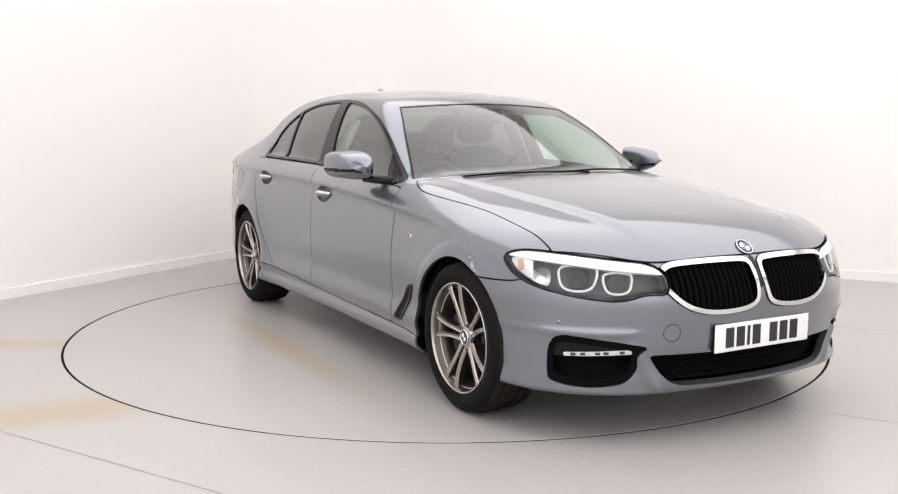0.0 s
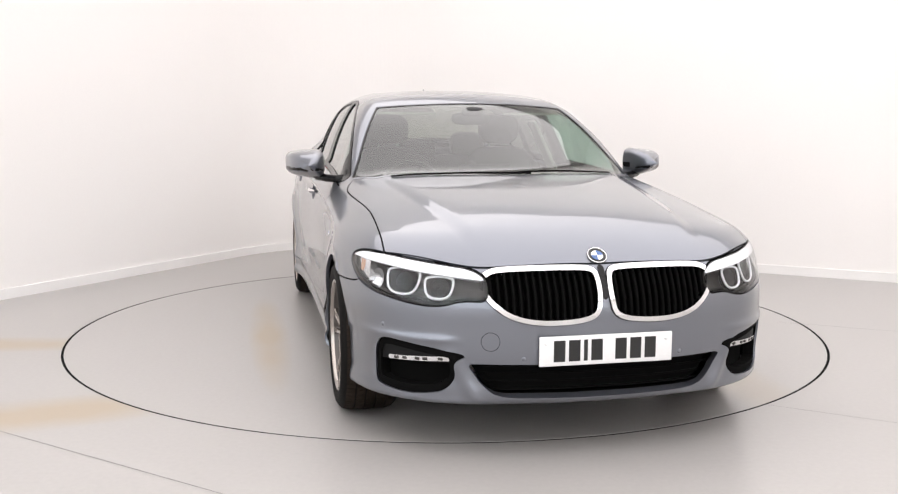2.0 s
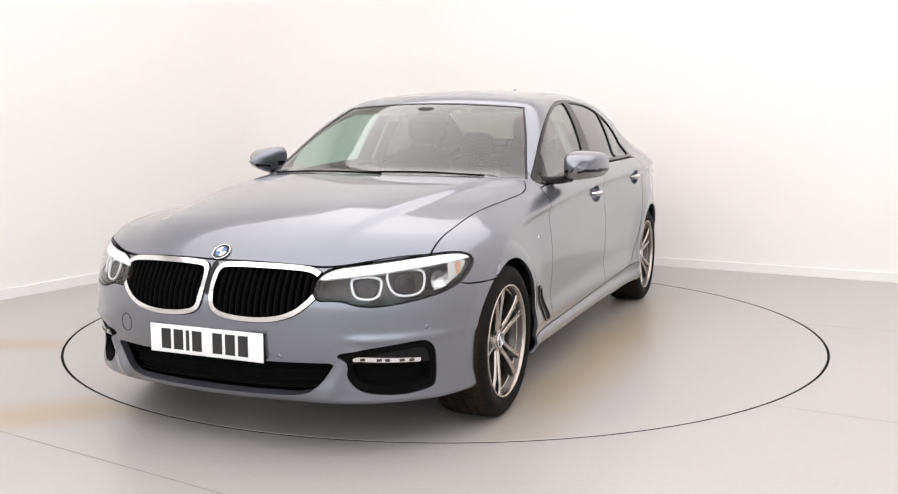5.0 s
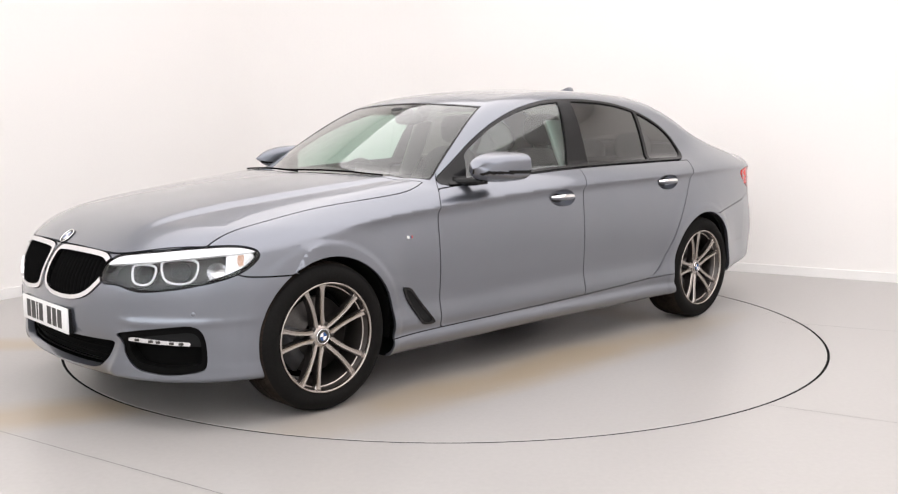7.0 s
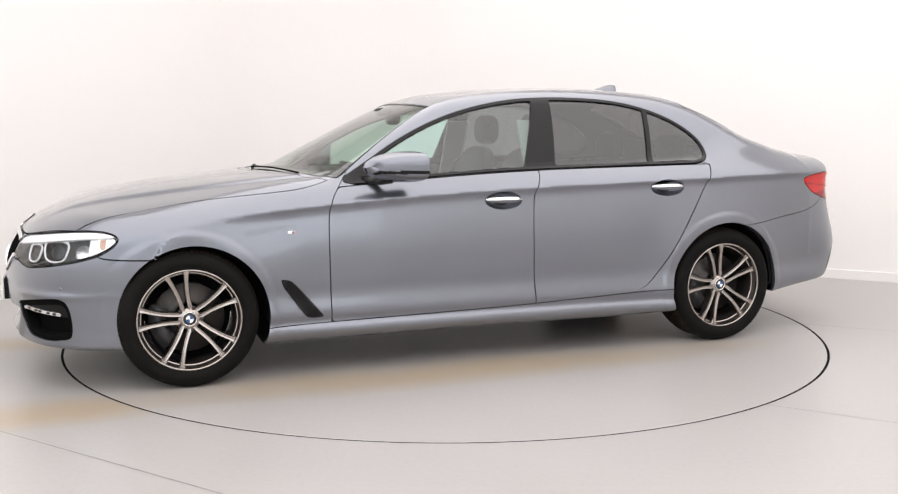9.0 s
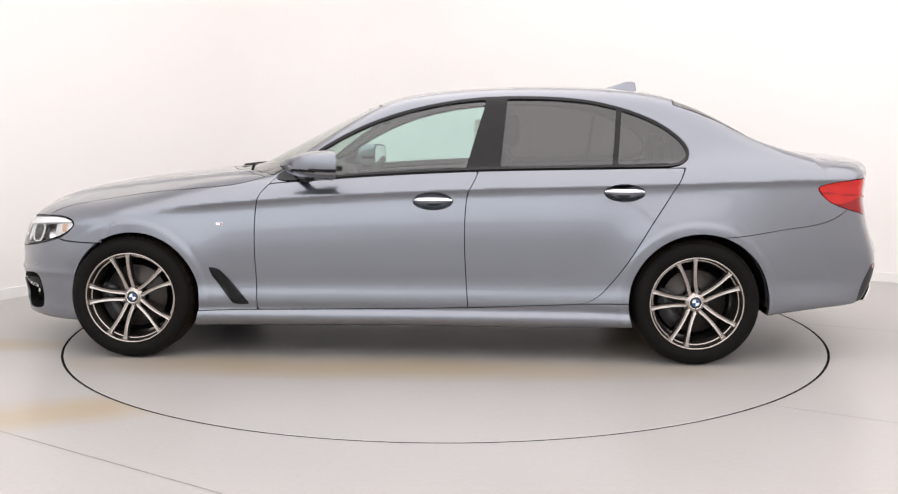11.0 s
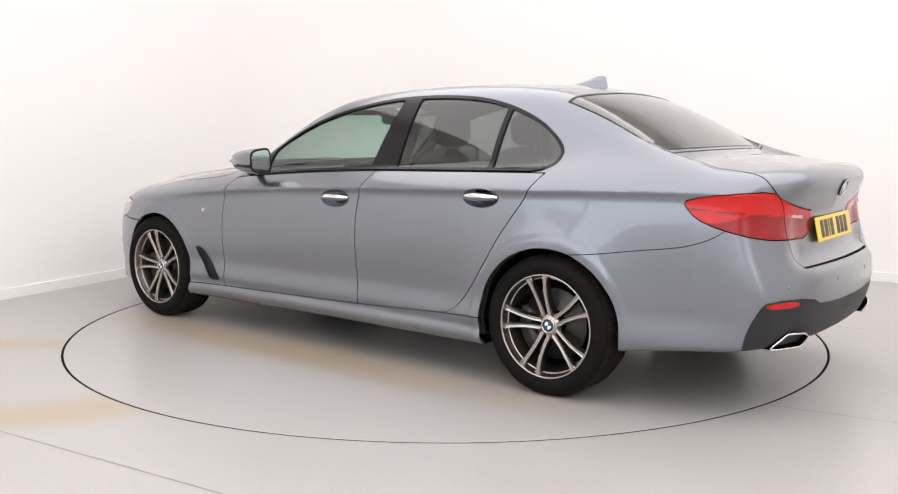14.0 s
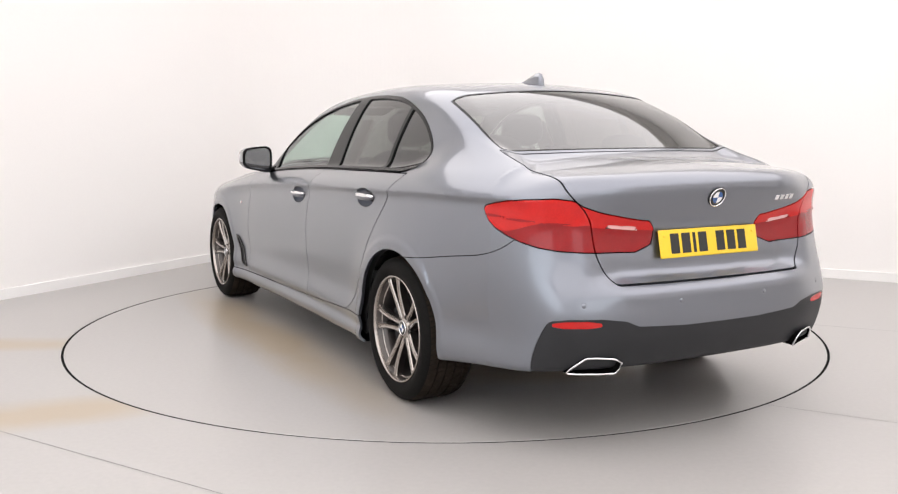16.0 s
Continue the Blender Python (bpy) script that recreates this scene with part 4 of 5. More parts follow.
def headlights():
    top = Curve((0.4, 0.662), (0.85, 0.695), (1.15, 0.716), (1.5, 0.73))
    brow = keep(LAMPS, lambda v: np.maximum(top(front_s(v)) - v[:, 2], inset(lamp_f, 0.006)(v)))
    shelf = keep(LAMPS, lambda v: np.maximum(v[:, 2] - 0.605 - 0.02 * (front_s(v) - 0.8), inset(lamp_f, 0.006)(v)))
    amber = keep(LAMPS, lambda v: np.maximum.reduce([1.325 - front_s(v), front_s(v) - 1.36, v[:, 2] - top(front_s(v)) + 0.004, inset(lamp_f, 0.012)(v), 0.672 - v[:, 2]]))
    bright = keep(LAMPS, lambda v: np.maximum(1.265 - front_s(v), inset(lamp_f, 0.004)(v)))
    for m in (False, True):
        unit = on_car("headlight", shell(keep(LAMPS, inset(lamp_f, -0.001)), -0.075, 0, m), LAMP_DARK, "headlight with two open light rings under a white brow")
        wall = on_car("lamp_housing", shell(LAMPS, -0.002, 0.075, m), LAMP_DARK, "", unit)
        # the housing keeps only its folded rim, so that the lamp stays open behind its cover
        me = wall.data
        n = len(LAMPS.t)
        bm = bmesh.new()
        bm.from_mesh(me)
        bm.faces.ensure_lookup_table()
        bmesh.ops.delete(bm, geom=[bm.faces[i] for i in range(n)], context="FACES")
        bm.to_mesh(me)
        bm.free()
        on_car("lamp_brow", shell(brow, -0.003, 0.02, m), LAMP_WHITE, "white strip along the lamp's top", unit)
        on_car("lamp_shelf", shell(shelf, -0.03, 0.02, m), TRIM_BLACK, "", unit)
        on_car("outer_reflector", shell(bright, -0.022, 0.03, m), SATIN, "", unit)
        on_car("side_marker", shell(amber, -0.019, 0.003, m), LAMP_AMBER, "amber side marker", unit)
        for s, z, w, h in ((0.775, 0.648, 0.058, 0.042), (1.0, 0.662, 0.078, 0.05)):
            p, n = arc_at(s, z)
            place = facing(p - n * 0.028, n)
            ring = [(w * a, 0, h * b) for a, b in rounded([(-0.85, 1.0), (0.85, 1.0), (1.0, 0.3), (0.7, -1.0), (-0.7, -1.0), (-1.0, 0.3)], 2)]
            pts = [place @ Vector(q) for q in ring]
            on_car("light_ring", mirrored(tube(pts, 0.0048, 8, True), m), LAMP_WHITE, "white open ring of light", unit)
            bowl = lathe([(0.0, -0.012), (0.018, -0.006), (0.028, -0.014), (0.034, -0.006), (0.04, -0.012), (0.044, -0.03)], 32)
            on_car("projector", mirrored(([place @ Vector(q) for q in bowl[0]], bowl[1]), m), TRIM_BLACK, "dark projector lens", unit)
        p, n = arc_at(1.22, 0.655)
        place = facing(p - n * 0.045, n)
        bowl = lathe([(0.0, -0.02), (0.02, -0.016), (0.036, -0.002), (0.04, 0.004)], 28)
        on_car("indicator_bowl", mirrored(([place @ Vector(q) for q in bowl[0]], bowl[1]), m), SATIN, "", unit)
        on_car("lamp_cover", shell(LAMPS, 0.0, 0, m), LENS, "clear lamp cover", unit).visible_shadow = False


def grilles():
    ring = keep(KIDNEY, minus(inset(kidney_f, 0.0195)))
    hole = keep(KIDNEY, inset(kidney_f, 0.016))
    for m in (False, True):
        g = on_car("kidney_grille", shell(ring, 0.008, 0.03, m), CHROME, "chrome-framed grille half with black upright slats")
        on_car("grille_backing", shell(hole, -0.055, 0.0, m), SEAL, "", g)
        for y in np.arange(0.052, 0.45, 0.0262):
            zz = np.arange(0.5, 0.74, 0.003)
            d = kidney(np.full_like(zz, y), zz)
            ok = zz[d < -0.014]
            if len(ok) < 6:
                continue
            v, f = [], []
            for i, z in enumerate(np.linspace(ok[0], ok[-1], 6)):
                p, n = nose_at(y, z)
                for dx, dy in ((-0.006, -0.0035), (-0.004, 0), (-0.006, 0.0035), (-0.045, 0.0035), (-0.045, -0.0035)):
                    v.append((p.x + dx, p.y + dy, z))
            for i in range(5):
                for k in range(5):
                    j = (k + 1) % 5
                    f.append((5 * i + k, 5 * i + j, 5 * i + 5 + j, 5 * i + 5 + k))
            on_car("slat", mirrored((v, f), m), SEAL, "", g)
    # the dark gap between the halves is drawn as a raised black strip
    gap = keep(MASTER, lambda v: np.maximum.reduce([v[:, 1] - 0.0125, 0.6 - v[:, 2], v[:, 2] - 0.722, 2.0 - v[:, 0]]))
    on_car("grille_gap_strip", shell(gap, 0.002, 0.004, both=True), TRIM_BLACK, "black strip drawn for the dark gap between the grille halves")
    centre = on_car("lower_intake", shell(keep(MOUTH, lambda v: v[:, 2] - 9), -0.06, both=True), SEAL, "dark open lower air intake")
    for z in (0.262, 0.292, 0.322, 0.35):
        w = 0.43 if z < 0.3 else 0.47
        pts = [nose_at(y, z)[0] - Vector((0.045, 0, 0)) for y in np.linspace(-w, w, 21)]
        on_car("intake_bar", tube(pts, 0.004, 6), SEAL, "", centre)
    band = outline([(0.69, 0.370), (1.065, 0.355), (1.068, 0.371), (0.70, 0.388)], 0)
    for m in (False, True):
        b = on_car("bumper_intake", shell(FOGS, -0.06, 0.0, m), SEAL, "black side air intake with a fog lamp strip")
        rim = keep(FOGS, minus(inset(fog_f, 0.03)))
        on_car("intake_rim", shell(rim, -0.008, 0.045, m), SEAL, "", b)
        on_car("intake_upper", shell(keep(FOGS, lambda v: 0.355 + 0.02 * (0.9 - front_s(v)) - v[:, 2]), -0.016, 0.03, m), PLASTIC, "", b)
        strip = keep(FOGS, lambda v: band(front_s(v), v[:, 2]))
        on_car("fog_lamp", shell(strip, -0.008, 0.014, m), SATIN, "slim bright fog lamp with dark gaps", b)
        for s in (0.745, 0.83, 0.875, 0.955, 1.01):
            p, n = arc_at(s, 0.379 - 0.042 * (s - 0.7))
            place = facing(p - n * 0.009, n)
            gap = box((-0.010, 0.0, -0.006), (0.010, 0.005, 0.005), 0.002, 1)
            gap.transform(place)
            if m:
                gap.transform(Matrix.Diagonal((1, -1, 1, 1)))
                bmesh.ops.reverse_faces(gap, faces=gap.faces)
            on_car("fog_gap", gap, LAMP_DARK, "", b)


def number_plate(m, mat, label):
    """A plate with plain dark bars in place of its characters; it faces y, x runs across."""
    plate = on_car("number_plate", box((-0.26, -0.004, -0.0555), (0.26, 0.002, 0.0555), 0.004), mat, label, at=m)
    x = 0.205
    for i in range(7):
        w = 0.044 if i != 2 else 0.015
        on_car("bar", box((x - w, 0.0018, -0.0395), (x, 0.0032, 0.0395)), PLATE_BLACK, "", plate, smooth=False)
        x -= w + 0.014 + (0.036 if i == 3 else 0)
    for x in (-0.235, 0.235):
        on_car("screw_cap", lathe([(0, 0.005), (0.005, 0.0045), (0.007, 0.002)], 14), mat, "", plate, at=pose(x, 0, 0.03))


def sensor(p, n, r=0.011):
    o = on_car("parking_sensor", lathe([(0, 0.0006), (r * 0.8, 0.0006), (r * 0.84, -0.001), (r, -0.001), (r, 0.0004), (r * 1.12, 0.0004)], 20), PAINT, "", at=facing(p, n))
    return o


def nose():
    headlights()
    grilles()
    number_plate(pose(2.342, 0, 0.42, 0, 0, -90), WHITE_PLATE, "white number plate with plain black bars")
    on_car("plate_plinth", box((2.285, -0.255, 0.368), (2.339, 0.255, 0.472), 0.004), PLASTIC)
    p, n = find((2.224, 0, 1.1), (0, 0, -1))
    roundel(facing(p, n, (-1, 0, 0)), 0.039)
    for side in (1, -1):
        for y, z in ((0.308, 0.389), (0.79, 0.49)):
            p, n = find((2.5, side * y, z), (-1, 0, 0))
            sensor(p, n)
    p, n = nose_at(-0.428, 0.453)
    v, f = lathe([(0.0335, 0.0), (0.0345, 0.0014), (0.0355, 0.0)], 36)
    on_car("tow_cover", (v, f), SEAL, "round tow-eye cover outline", at=facing(p, n))
    # wipers rest along the foot of the windscreen
    for a, b in (((0.93, -0.58), (1.05, 0.1)), ((1.03, -0.06), (0.88, 0.58))):
        pts = []
        for u in np.linspace(0, 1, 9):
            q, n = find((a[0] + (b[0] - a[0]) * u + 0.02 - 0.0 * u, a[1] + (b[1] - a[1]) * u, 1.25), (0, 0, -1))
            pts.append(q + n * 0.006)
        on_car("wiper", tube(pts, 0.005, 6), SEAL, "black wiper blade")


nose()


# ---- flanks ----
def mirror_housing(side):
    """A door mirror: painted cap, black band and foot, and a mirror glass that faces the rear."""
    c = Vector((0.50, side * 0.965, 1.036))
    v, f = [], []
    n, m = 14, 48
    for i in range(n + 1):
        u = i / n
        grow = math.sqrt(max(0.0, 1 - (1 - u) ** 2.2))
        x = 0.13 - 0.25 * u
        for k in range(m):
            w = 2 * math.pi * k / m
            cy = math.copysign(abs(math.cos(w)) ** 0.5, math.cos(w))
            cz = math.copysign(abs(math.sin(w)) ** 0.55, math.sin(w))
            y = (0.098 + 0.004 * u) * grow * cy
            z = (0.073 * grow * cz) * (1 - 0.16 * cy) + 0.004 * cy
            v.append((c.x + x - 0.03 * cy, c.y + side * y, c.z + z))
    for i in range(n):
        for k in range(m):
            k2 = (k + 1) % m
            q = (i * m + k, i * m + k2, i * m + m + k2, i * m + m + k)
            f.append(q[::-1] if side > 0 else q)
    def height(q):
        return sum(v[j][2] for j in q) / 4 - c.z
    low = [i for i, q in enumerate(f) if -0.032 < height(q) < -0.017 or height(q) < -0.064]
    cap = on_car("door_mirror", (v, f), PAINT, "painted door mirror with a black band below its cap")
    cap.data.materials.append(TRIM_BLACK)
    for i in low:
        cap.data.polygons[i].material_index = 1
    end = [v[n * m + k] for k in range(m)]
    mid = sum((Vector(p) for p in end), Vector()) / m
    rim = [tuple(mid + (Vector(p) - mid) * 1.0 + Vector((-0.0005, 0, 0))) for p in end]
    face = [tuple(mid + (Vector(p) - mid) * 0.84 + Vector((-0.003, 0, 0))) for p in end]
    fr = [(k, (k + 1) % m, m + (k + 1) % m, m + k) for k in range(m)]
    on_car("mirror_rim", (rim + face, fr), TRIM_BLACK, "", cap)
    on_car("mirror_glass", (face, [tuple(range(m))]), CHROME, "mirror glass", cap, smooth=False)
    foot = tube([(0.61, side * 0.775, 0.965), (0.58, side * 0.81, 0.96), (0.54, side * 0.86, 0.962), (0.50, side * 0.91, 0.972)], 0.021, 10)
    on_car("mirror_foot", foot, TRIM_BLACK, "", cap)


def flanks():
    for side in (1, -1):
        mirror_housing(side)
    vent = outline([(1.075, 0.498), (1.02, 0.496), (0.99, 0.475), (0.855, 0.315), (0.845, 0.302), (0.925, 0.302), (0.945, 0.315)], 1)
    skin = keep(keep(MASTER, minus(arch_f)), lambda v: np.maximum(vent(v[:, 0], v[:, 2]), 0.5 - v[:, 1]))
    core = keep(skin, lambda v: np.maximum(vent(v[:, 0], v[:, 2]) + 0.009, 0.5 - v[:, 1]))
    for m in (False, True):
        o = on_car("wing_vent", shell(keep(skin, lambda v: -vent(v[:, 0], v[:, 2]) - 0.012), 0.006, 0.008, m), TRIM_BLACK, "black slanted vent behind the front wheel")
        on_car("vent_core", shell(core, 0.002, 0, m), PLASTIC, "", o)
    for side in (1, -1):
        p, n = side_at(1.0, 0.724, side)
        m = facing(p, n)
        o = on_car("wing_badge", box((-0.017, 0, -0.007), (0.017, 0.002, 0.007), 0.001), CHROME, "small bright badge with three coloured stripes", at=m)
        for i, mat in enumerate((ENAMEL_BLUE, PLATE_BLACK, ENAMEL_RED)):
            x = (0.003 + i * 0.005) * (-side)
            on_car("stripe", prism([(x - 0.0045, -0.006), (x, -0.006), (x + 0.003, 0.006), (x - 0.0015, 0.006)], 0.0015, 0.0028, 1), mat, "", o, smooth=False)
    # fuel flap outline on the right rear quarter
    p, n = side_at(-1.72, 0.86, -1)
    ring = [(0.085 * a, 0.0, 0.075 * b) for a, b in rounded([(-1, -1), (1, -1), (1, 1), (-1, 1)], 3)]
    m = facing(p, n)
    pts = []
    for q in ring:
        w = m @ Vector(q)
        s, nn = side_at(w.x, w.z, -1)
        pts.append(s)
    on_car("fuel_flap", tube(pts, 0.0016, 6, True), SEAL, "square fuel flap outline")
    # shark fin aerial
    v, f = [], []
    for i, (x, h, w) in enumerate(((-1.09, 0.002, 0.004), (-1.13, 0.016, 0.016), (-1.18, 0.036, 0.021), (-1.22, 0.052, 0.022), (-1.255, 0.058, 0.02), (-1.275, 0.054, 0.018), (-1.283, 0.0, 0.02))):
        base = roof_z(x) - 0.01
        v += [(x, -w, base), (x, -w * 0.55, base + 0.01 + h * 0.6), (x, 0, base + 0.01 + h), (x, w * 0.55, base + 0.01 + h * 0.6), (x, w, base)]
        if i:
            for k in range(4):
                f.append((5 * i - 5 + k, 5 * i - 4 + k, 5 * i + 1 + k, 5 * i + k))
    f += [(0, 1, 2, 3, 4), (34, 33, 32, 31, 30)]
    on_car("roof_aerial", (v, f), PAINT, "small painted shark-fin roof aerial")


flanks()


# ---- tail ----
def tail_end():
    def low(v):
        return v[:, 2] - 0.838 - 0.07 * (rear_s(v) - 0.35) + 0.05 * step(rear_s(v), 0.85, 1.1)
    outer = keep(TAILS, lambda v: lid_side(v[:, 2]) + 0.003 - v[:, 1])
    inner = keep(TAILS, lambda v: v[:, 1] - lid_side(v[:, 2]) + 0.003)
    slot = outline([(0.40, 0.838), (0.545, 0.852), (0.55, 0.866), (0.405, 0.854)], 0)
    seam = keep(TAILS, lambda v: np.abs(v[:, 1] - lid_side(v[:, 2])) - 0.012)
    for m in (False, True):
        a = on_car("tail_light", shell(keep(outer, minus(low)), 0.002, 0.02, m), RED, "red wraparound tail light")
        on_car("lower_lens", shell(keep(outer, low), 0.0, 0.02, m), RED_DEEP, "", a)
        b = on_car("boot_light", shell(keep(inner, lambda v: -np.minimum(low(v), slot(rear_s(v), v[:, 2]))), 0.002, 0.02, m), RED, "red tail light on the boot lid")
        on_car("lower_lens", shell(keep(inner, low), 0.0, 0.02, m), RED_DEEP, "", b)
        on_car("reversing_lamp", shell(keep(inner, lambda v: slot(rear_s(v), v[:, 2])), 0.0005, 0.01, m), RED_PALE, "pale reversing lamp", b)
        on_car("lamp_seal", shell(seam, -0.012, 0, m), SEAL, "", a)
        ridge = keep(outer, lambda v: np.abs(v[:, 2] - 0.872 - 0.06 * (rear_s(v) - 0.8)) - 0.005)
        on_car("light_guide", shell(ridge, 0.0045, 0.004, m), RED_DEEP, "", a)
        # exhaust tip: a slanted bright frame round a dark pipe
        side = -1 if m else 1
        shape = rounded([(0.47, 0.366), (0.59, 0.374), (0.61, 0.367), (0.658, 0.318), (0.648, 0.306), (0.488, 0.302), (0.472, 0.312)], 1)

        def depth(y, z):
            return -2.534 + 0.42 * max(0, y - 0.45) + 0.55 * max(0.0, 0.36 - z)
        loop = [(depth(y, z) - 0.006, side * y, z) for y, z in shape]
        tip = on_car("exhaust_tip", tube(loop, 0.0042, 8, True), CHROME, "slanted chrome exhaust tip")
        n = len(shape)
        cy, cz = 0.565, 0.33
        near = [(depth(y, z) - 0.004, side * y, z) for y, z in shape]
        far = [(depth(y, z) + 0.14, side * (cy + (y - cy) * 0.9), cz + (z - cz) * 0.9) for y, z in shape]
        f = [(k, (k + 1) % n, n + (k + 1) % n, n + k) for k in range(n)] + [tuple(range(n, 2 * n))]
        on_car("pipe", (near + far, f), SEAL, "", tip, smooth=False)
    number_plate(pose(-2.476, 0, 0.782, 12, 0, 90), YELLOW_PLATE, "yellow number plate with plain black bars")
    p, n = tail_at(0, 0.96)
    roundel(facing(p, n), 0.041)
    for i, (y, w) in enumerate(((-0.36, 0.024), (-0.393, 0.024), (-0.426, 0.024), (-0.459, 0.024))):
        p, n = tail_at(y, 0.945)
        on_car("letter_bar", box((-w / 2, 0, -0.011), (w / 2, 0.003, 0.011), 0.001), CHROME, "plain bright bar of the model badge", at=facing(p, n))
    for y in (-0.62, -0.22, 0.22, 0.62):
        p, n = tail_at(y, 0.575)
        sensor(p, n)


tail_end()


# ---- cabin ----
def headrest(x, y, z, seat):
    on_car("headrest", blob((x, y, z), (0.11, 0.27, 0.19), 3), LEATHER, "", seat)
    for d in (-0.06, 0.06):
        on_car("post", tube([(x + 0.005, y + d, z - 0.15), (x, y + d, z - 0.06)], 0.006, 8), SATIN, "", seat)


def front_seat(y):
    back = blob((0, 0, 0.31), (0.14, 0.5, 0.66), 3.4)
    m = pose(-0.28, y, 0.5, 0, -20, 0)
    seat = on_car("front_seat", blob((-0.05, y, 0.47), (0.56, 0.5, 0.17), 3.2), LEATHER, "black leather front seat")
    on_car("backrest", ([m @ Vector(q) for q in back[0]], back[1]), LEATHER, "", seat)
    for d in (-1, 1):
        bol = blob((0.05, d * 0.21, 0.28), (0.1, 0.1, 0.5), 2.4)
        on_car("bolster", ([m @ Vector(q) for q in bol[0]], bol[1]), LEATHER, "", seat)
    headrest(-0.53, y, 1.215, seat)


def cabin():
    inside = keep(MASTER, lambda v: np.maximum.reduce([v[:, 0] - 0.98, -1.95 - v[:, 0], v[:, 2] - belt(np.clip(v[:, 0], -1.5, 0.8)) - 0.003]))
    inside = keep(inside, minus(arch_f))
    for m in (False, True):
        on_car("door_card", shell(inside, -0.045, 0, m), DASH, "dark inner door lining")
    roof = keep(rest, lambda v: np.maximum.reduce([1.03 - v[:, 2], v[:, 0] - 0.75, -1.95 - v[:, 0]]))
    on_car("headlining", shell(roof, -0.018, both=True), LINING, "pale grey headlining")
    for side in (1, -1):
        on_car("pillar_trim", box((-0.47, side * 0.70 - 0.012, 0.9), (-0.33, side * 0.70 + 0.012, 1.3), 0.008), LINING,
               at=pose(0, 0, 0)).matrix_basis = OFF @ Matrix.Translation((0, side * 0.70, 0.98)) @ pose(0, 0, 0, side * 26, 0, 0) @ Matrix.Translation((0, -side * 0.70, -0.98))
    on_car("cabin_floor", box((-1.1, -0.72, 0.24), (0.9, 0.72, 0.28), 0.01), DASH)
    on_car("bulkhead", box((0.98, -0.7, 0.24), (1.02, 0.7, 0.93), 0.01), DASH)
    on_car("boot_wall", box((-1.5, -0.66, 0.26), (-1.46, 0.66, 0.97), 0.01), DASH)
    # dashboard with a raised cowl before the driver, who sits on the right
    dash = on_car("dashboard", prism([(1.0, 0.5), (1.02, 0.93), (0.86, 0.965), (0.62, 0.955), (0.50, 0.90), (0.47, 0.80), (0.56, 0.62), (0.6, 0.5)], -0.70, 0.70, 1, 0.02), DASH,
                  "dark dashboard with a hooded dial cluster")
    on_car("dial_hood", blob((0.56, -0.37, 0.945), (0.2, 0.36, 0.1), 2.8), DASH, "", dash)
    on_car("centre_screen", box((0.5, -0.14, 0.93), (0.515, 0.16, 1.03), 0.005), TRIM_BLACK, "", dash)
    on_car("trim_strip", box((0.462, -0.66, 0.795), (0.478, 0.66, 0.825), 0.004), SATIN, "", dash)
    a = np.linspace(0, 2 * math.pi, 40, endpoint=False)
    m = pose(0.36, -0.37, 0.86, 0, -24, 0)
    wheel_ring = on_car("steering_wheel", tube([m @ Vector((0, 0.185 * math.sin(t), 0.185 * math.cos(t))) for t in a], 0.016, 10, True), LEATHER, "black leather steering wheel")
    hub = blob((0, 0, 0), (0.06, 0.17, 0.14), 2.6)
    on_car("airbag_pad", ([m @ Vector(q) for q in hub[0]], hub[1]), LEATHER, "", wheel_ring)
    for d in ((0.17, 0.0), (-0.17, 0.0), (0.0, -0.17)):
        on_car("wheel_spoke", tube([m @ Vector((0, 0, 0)), m @ Vector((0, d[0], d[1]))], 0.014, 8), LEATHER, "", wheel_ring)
    on_car("column", tube([(0.36, -0.37, 0.86), (0.62, -0.37, 0.76)], 0.04, 12), DASH, "", wheel_ring)
    for y in (-0.37, 0.37):
        front_seat(y)
    console = on_car("centre_console", box((-0.6, -0.12, 0.28), (0.55, 0.12, 0.62), 0.03), DASH, "dark centre console")
    on_car("gear_lever", tube([(0.12, 0.0, 0.6), (0.1, 0.0, 0.72)], 0.018, 10), LEATHER, "", console)
    bench = on_car("rear_bench", blob((-1.0, 0, 0.46), (0.56, 1.24, 0.2), 4), LEATHER, "black leather rear bench")
    rb = blob((0, 0, 0.28), (0.16, 1.26, 0.6), 4)
    m = pose(-1.24, 0, 0.48, 0, -22, 0)
    on_car("backrest", ([m @ Vector(q) for q in rb[0]], rb[1]), LEATHER, "", bench)
    for y in (-0.38, 0.0, 0.38):
        headrest(-1.46, y, 1.10 if y else 1.05, bench)
    on_car("parcel_shelf", box((-1.98, -0.64, 0.985), (-1.42, 0.64, 1.01), 0.01), DASH, "dark parcel shelf")
    on_car("cabin_mirror", blob((0.22, 0.0, 1.28), (0.05, 0.23, 0.075), 3), DASH, "interior mirror on the windscreen")
    on_car("camera_pod", blob((0.27, 0.0, 1.318), (0.12, 0.12, 0.05), 3), DASH, "dark sensor pod behind the windscreen")
    for y in (-0.37, 0.37):
        on_car("sun_visor", box((0.02, y - 0.17, 1.338), (0.2, y + 0.17, 1.35), 0.005), LINING).matrix_basis = OFF @ Matrix.Translation((0.02, 0, 1.348)) @ pose(0, 0, 0, 0, 14, 0) @ Matrix.Translation((-0.02, 0, -1.344))


cabin()


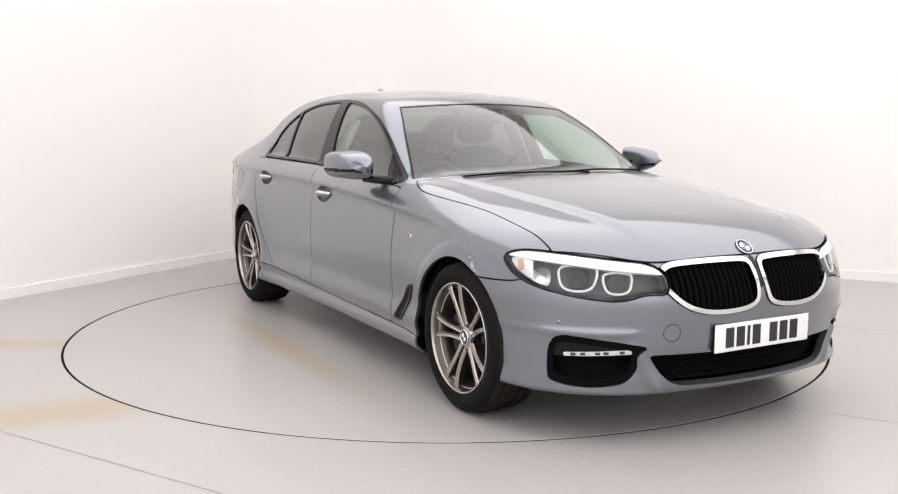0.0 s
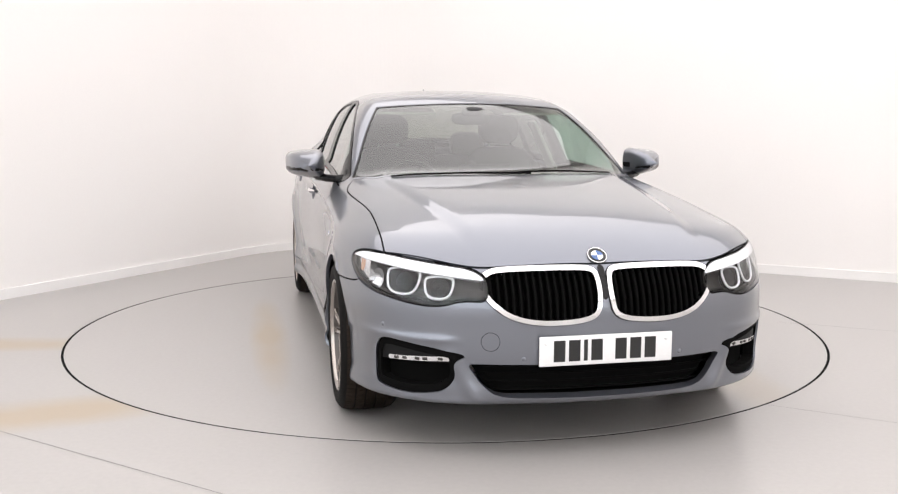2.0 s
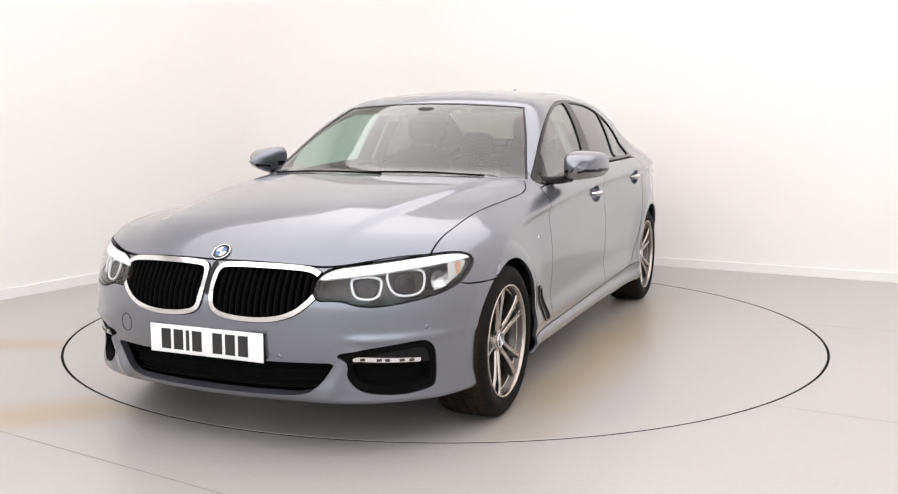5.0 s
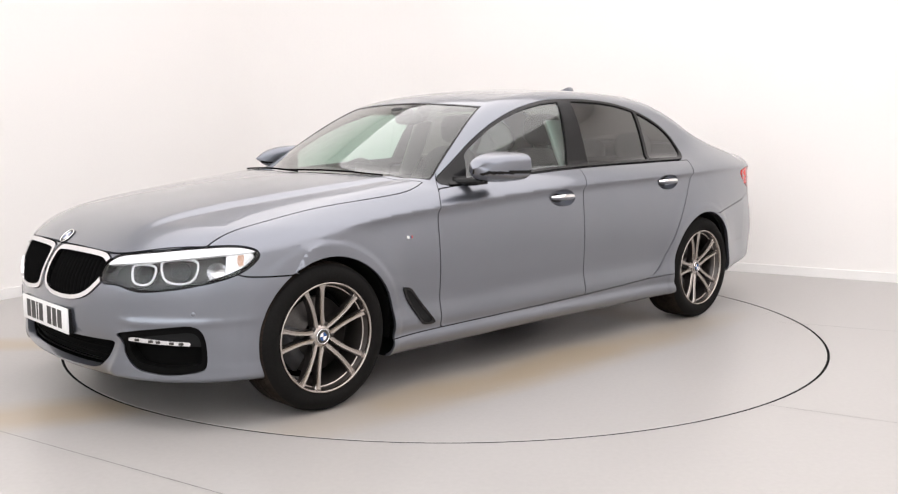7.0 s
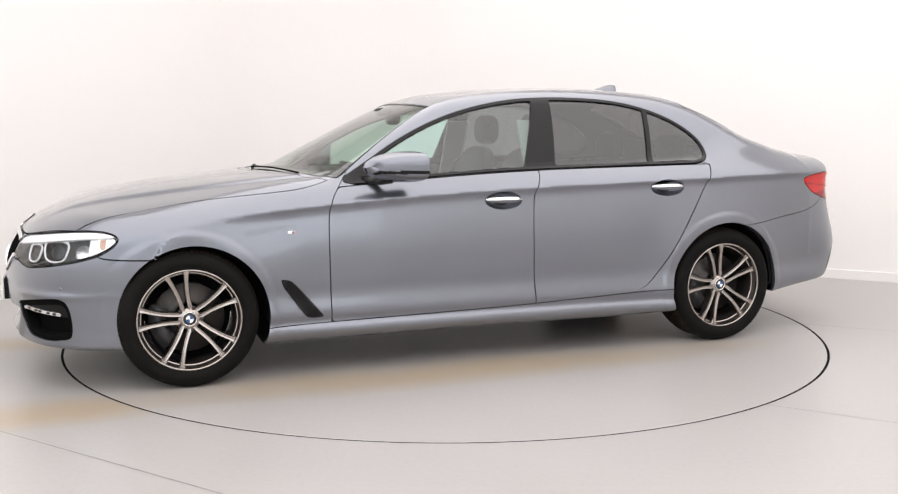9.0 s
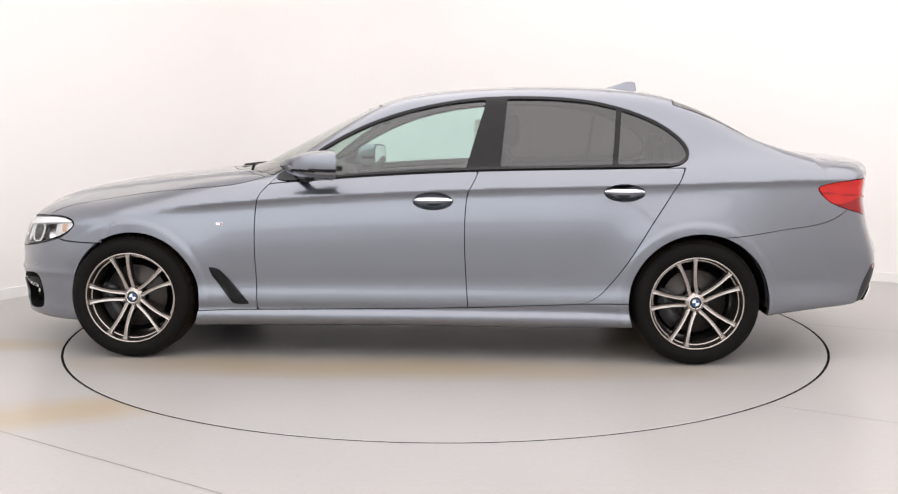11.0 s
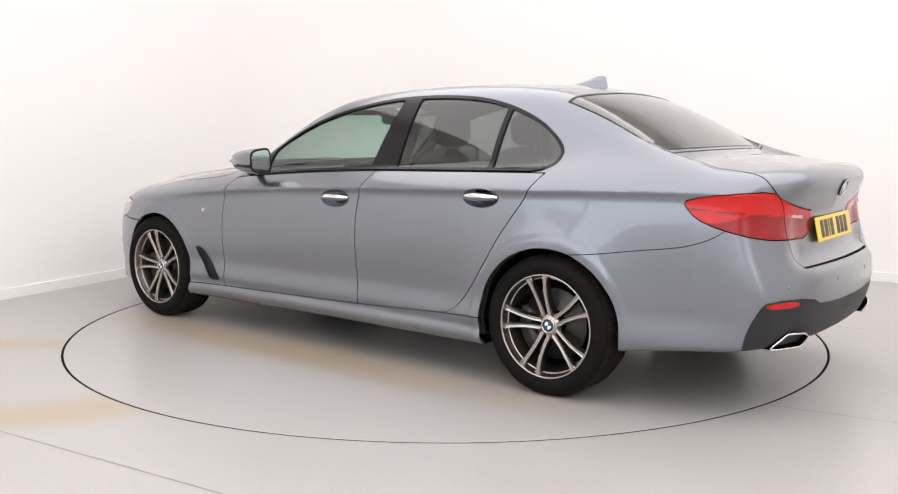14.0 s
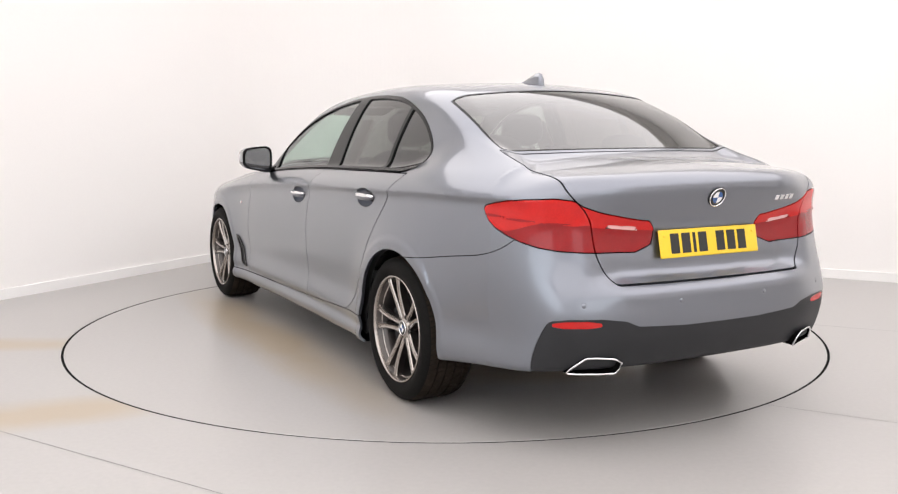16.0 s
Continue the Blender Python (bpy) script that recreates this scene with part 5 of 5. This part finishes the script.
# ---- movement: the turntable carries the car round ----
def motions():
    turns = [(0.0, -60.97), (0.5, -62.79), (1.0, -66.54), (1.5, -71.57), (2.0, -77.74), (2.5, -83.51), (3.0, -89.68), (3.5, -95.40), (4.0, -101.57), (4.5, -107.27),
             (7.0, -136.67), (7.5, -141.93), (8.0, -148.14), (8.5, -153.98), (9.0, -160.23), (11.5, -188.79), (12.0, -194.77), (12.5, -200.50), (13.0, -206.46),
             (13.5, -212.16), (14.0, -218.22), (14.5, -223.88), (15.0, -229.93), (15.5, -235.59), (16.0, -241.57)]
    for thing in (CAR, TABLE):
        walk(thing, [(t, pose(0, 0, 0, 0, 0, a)) for t, a in turns])


motions()
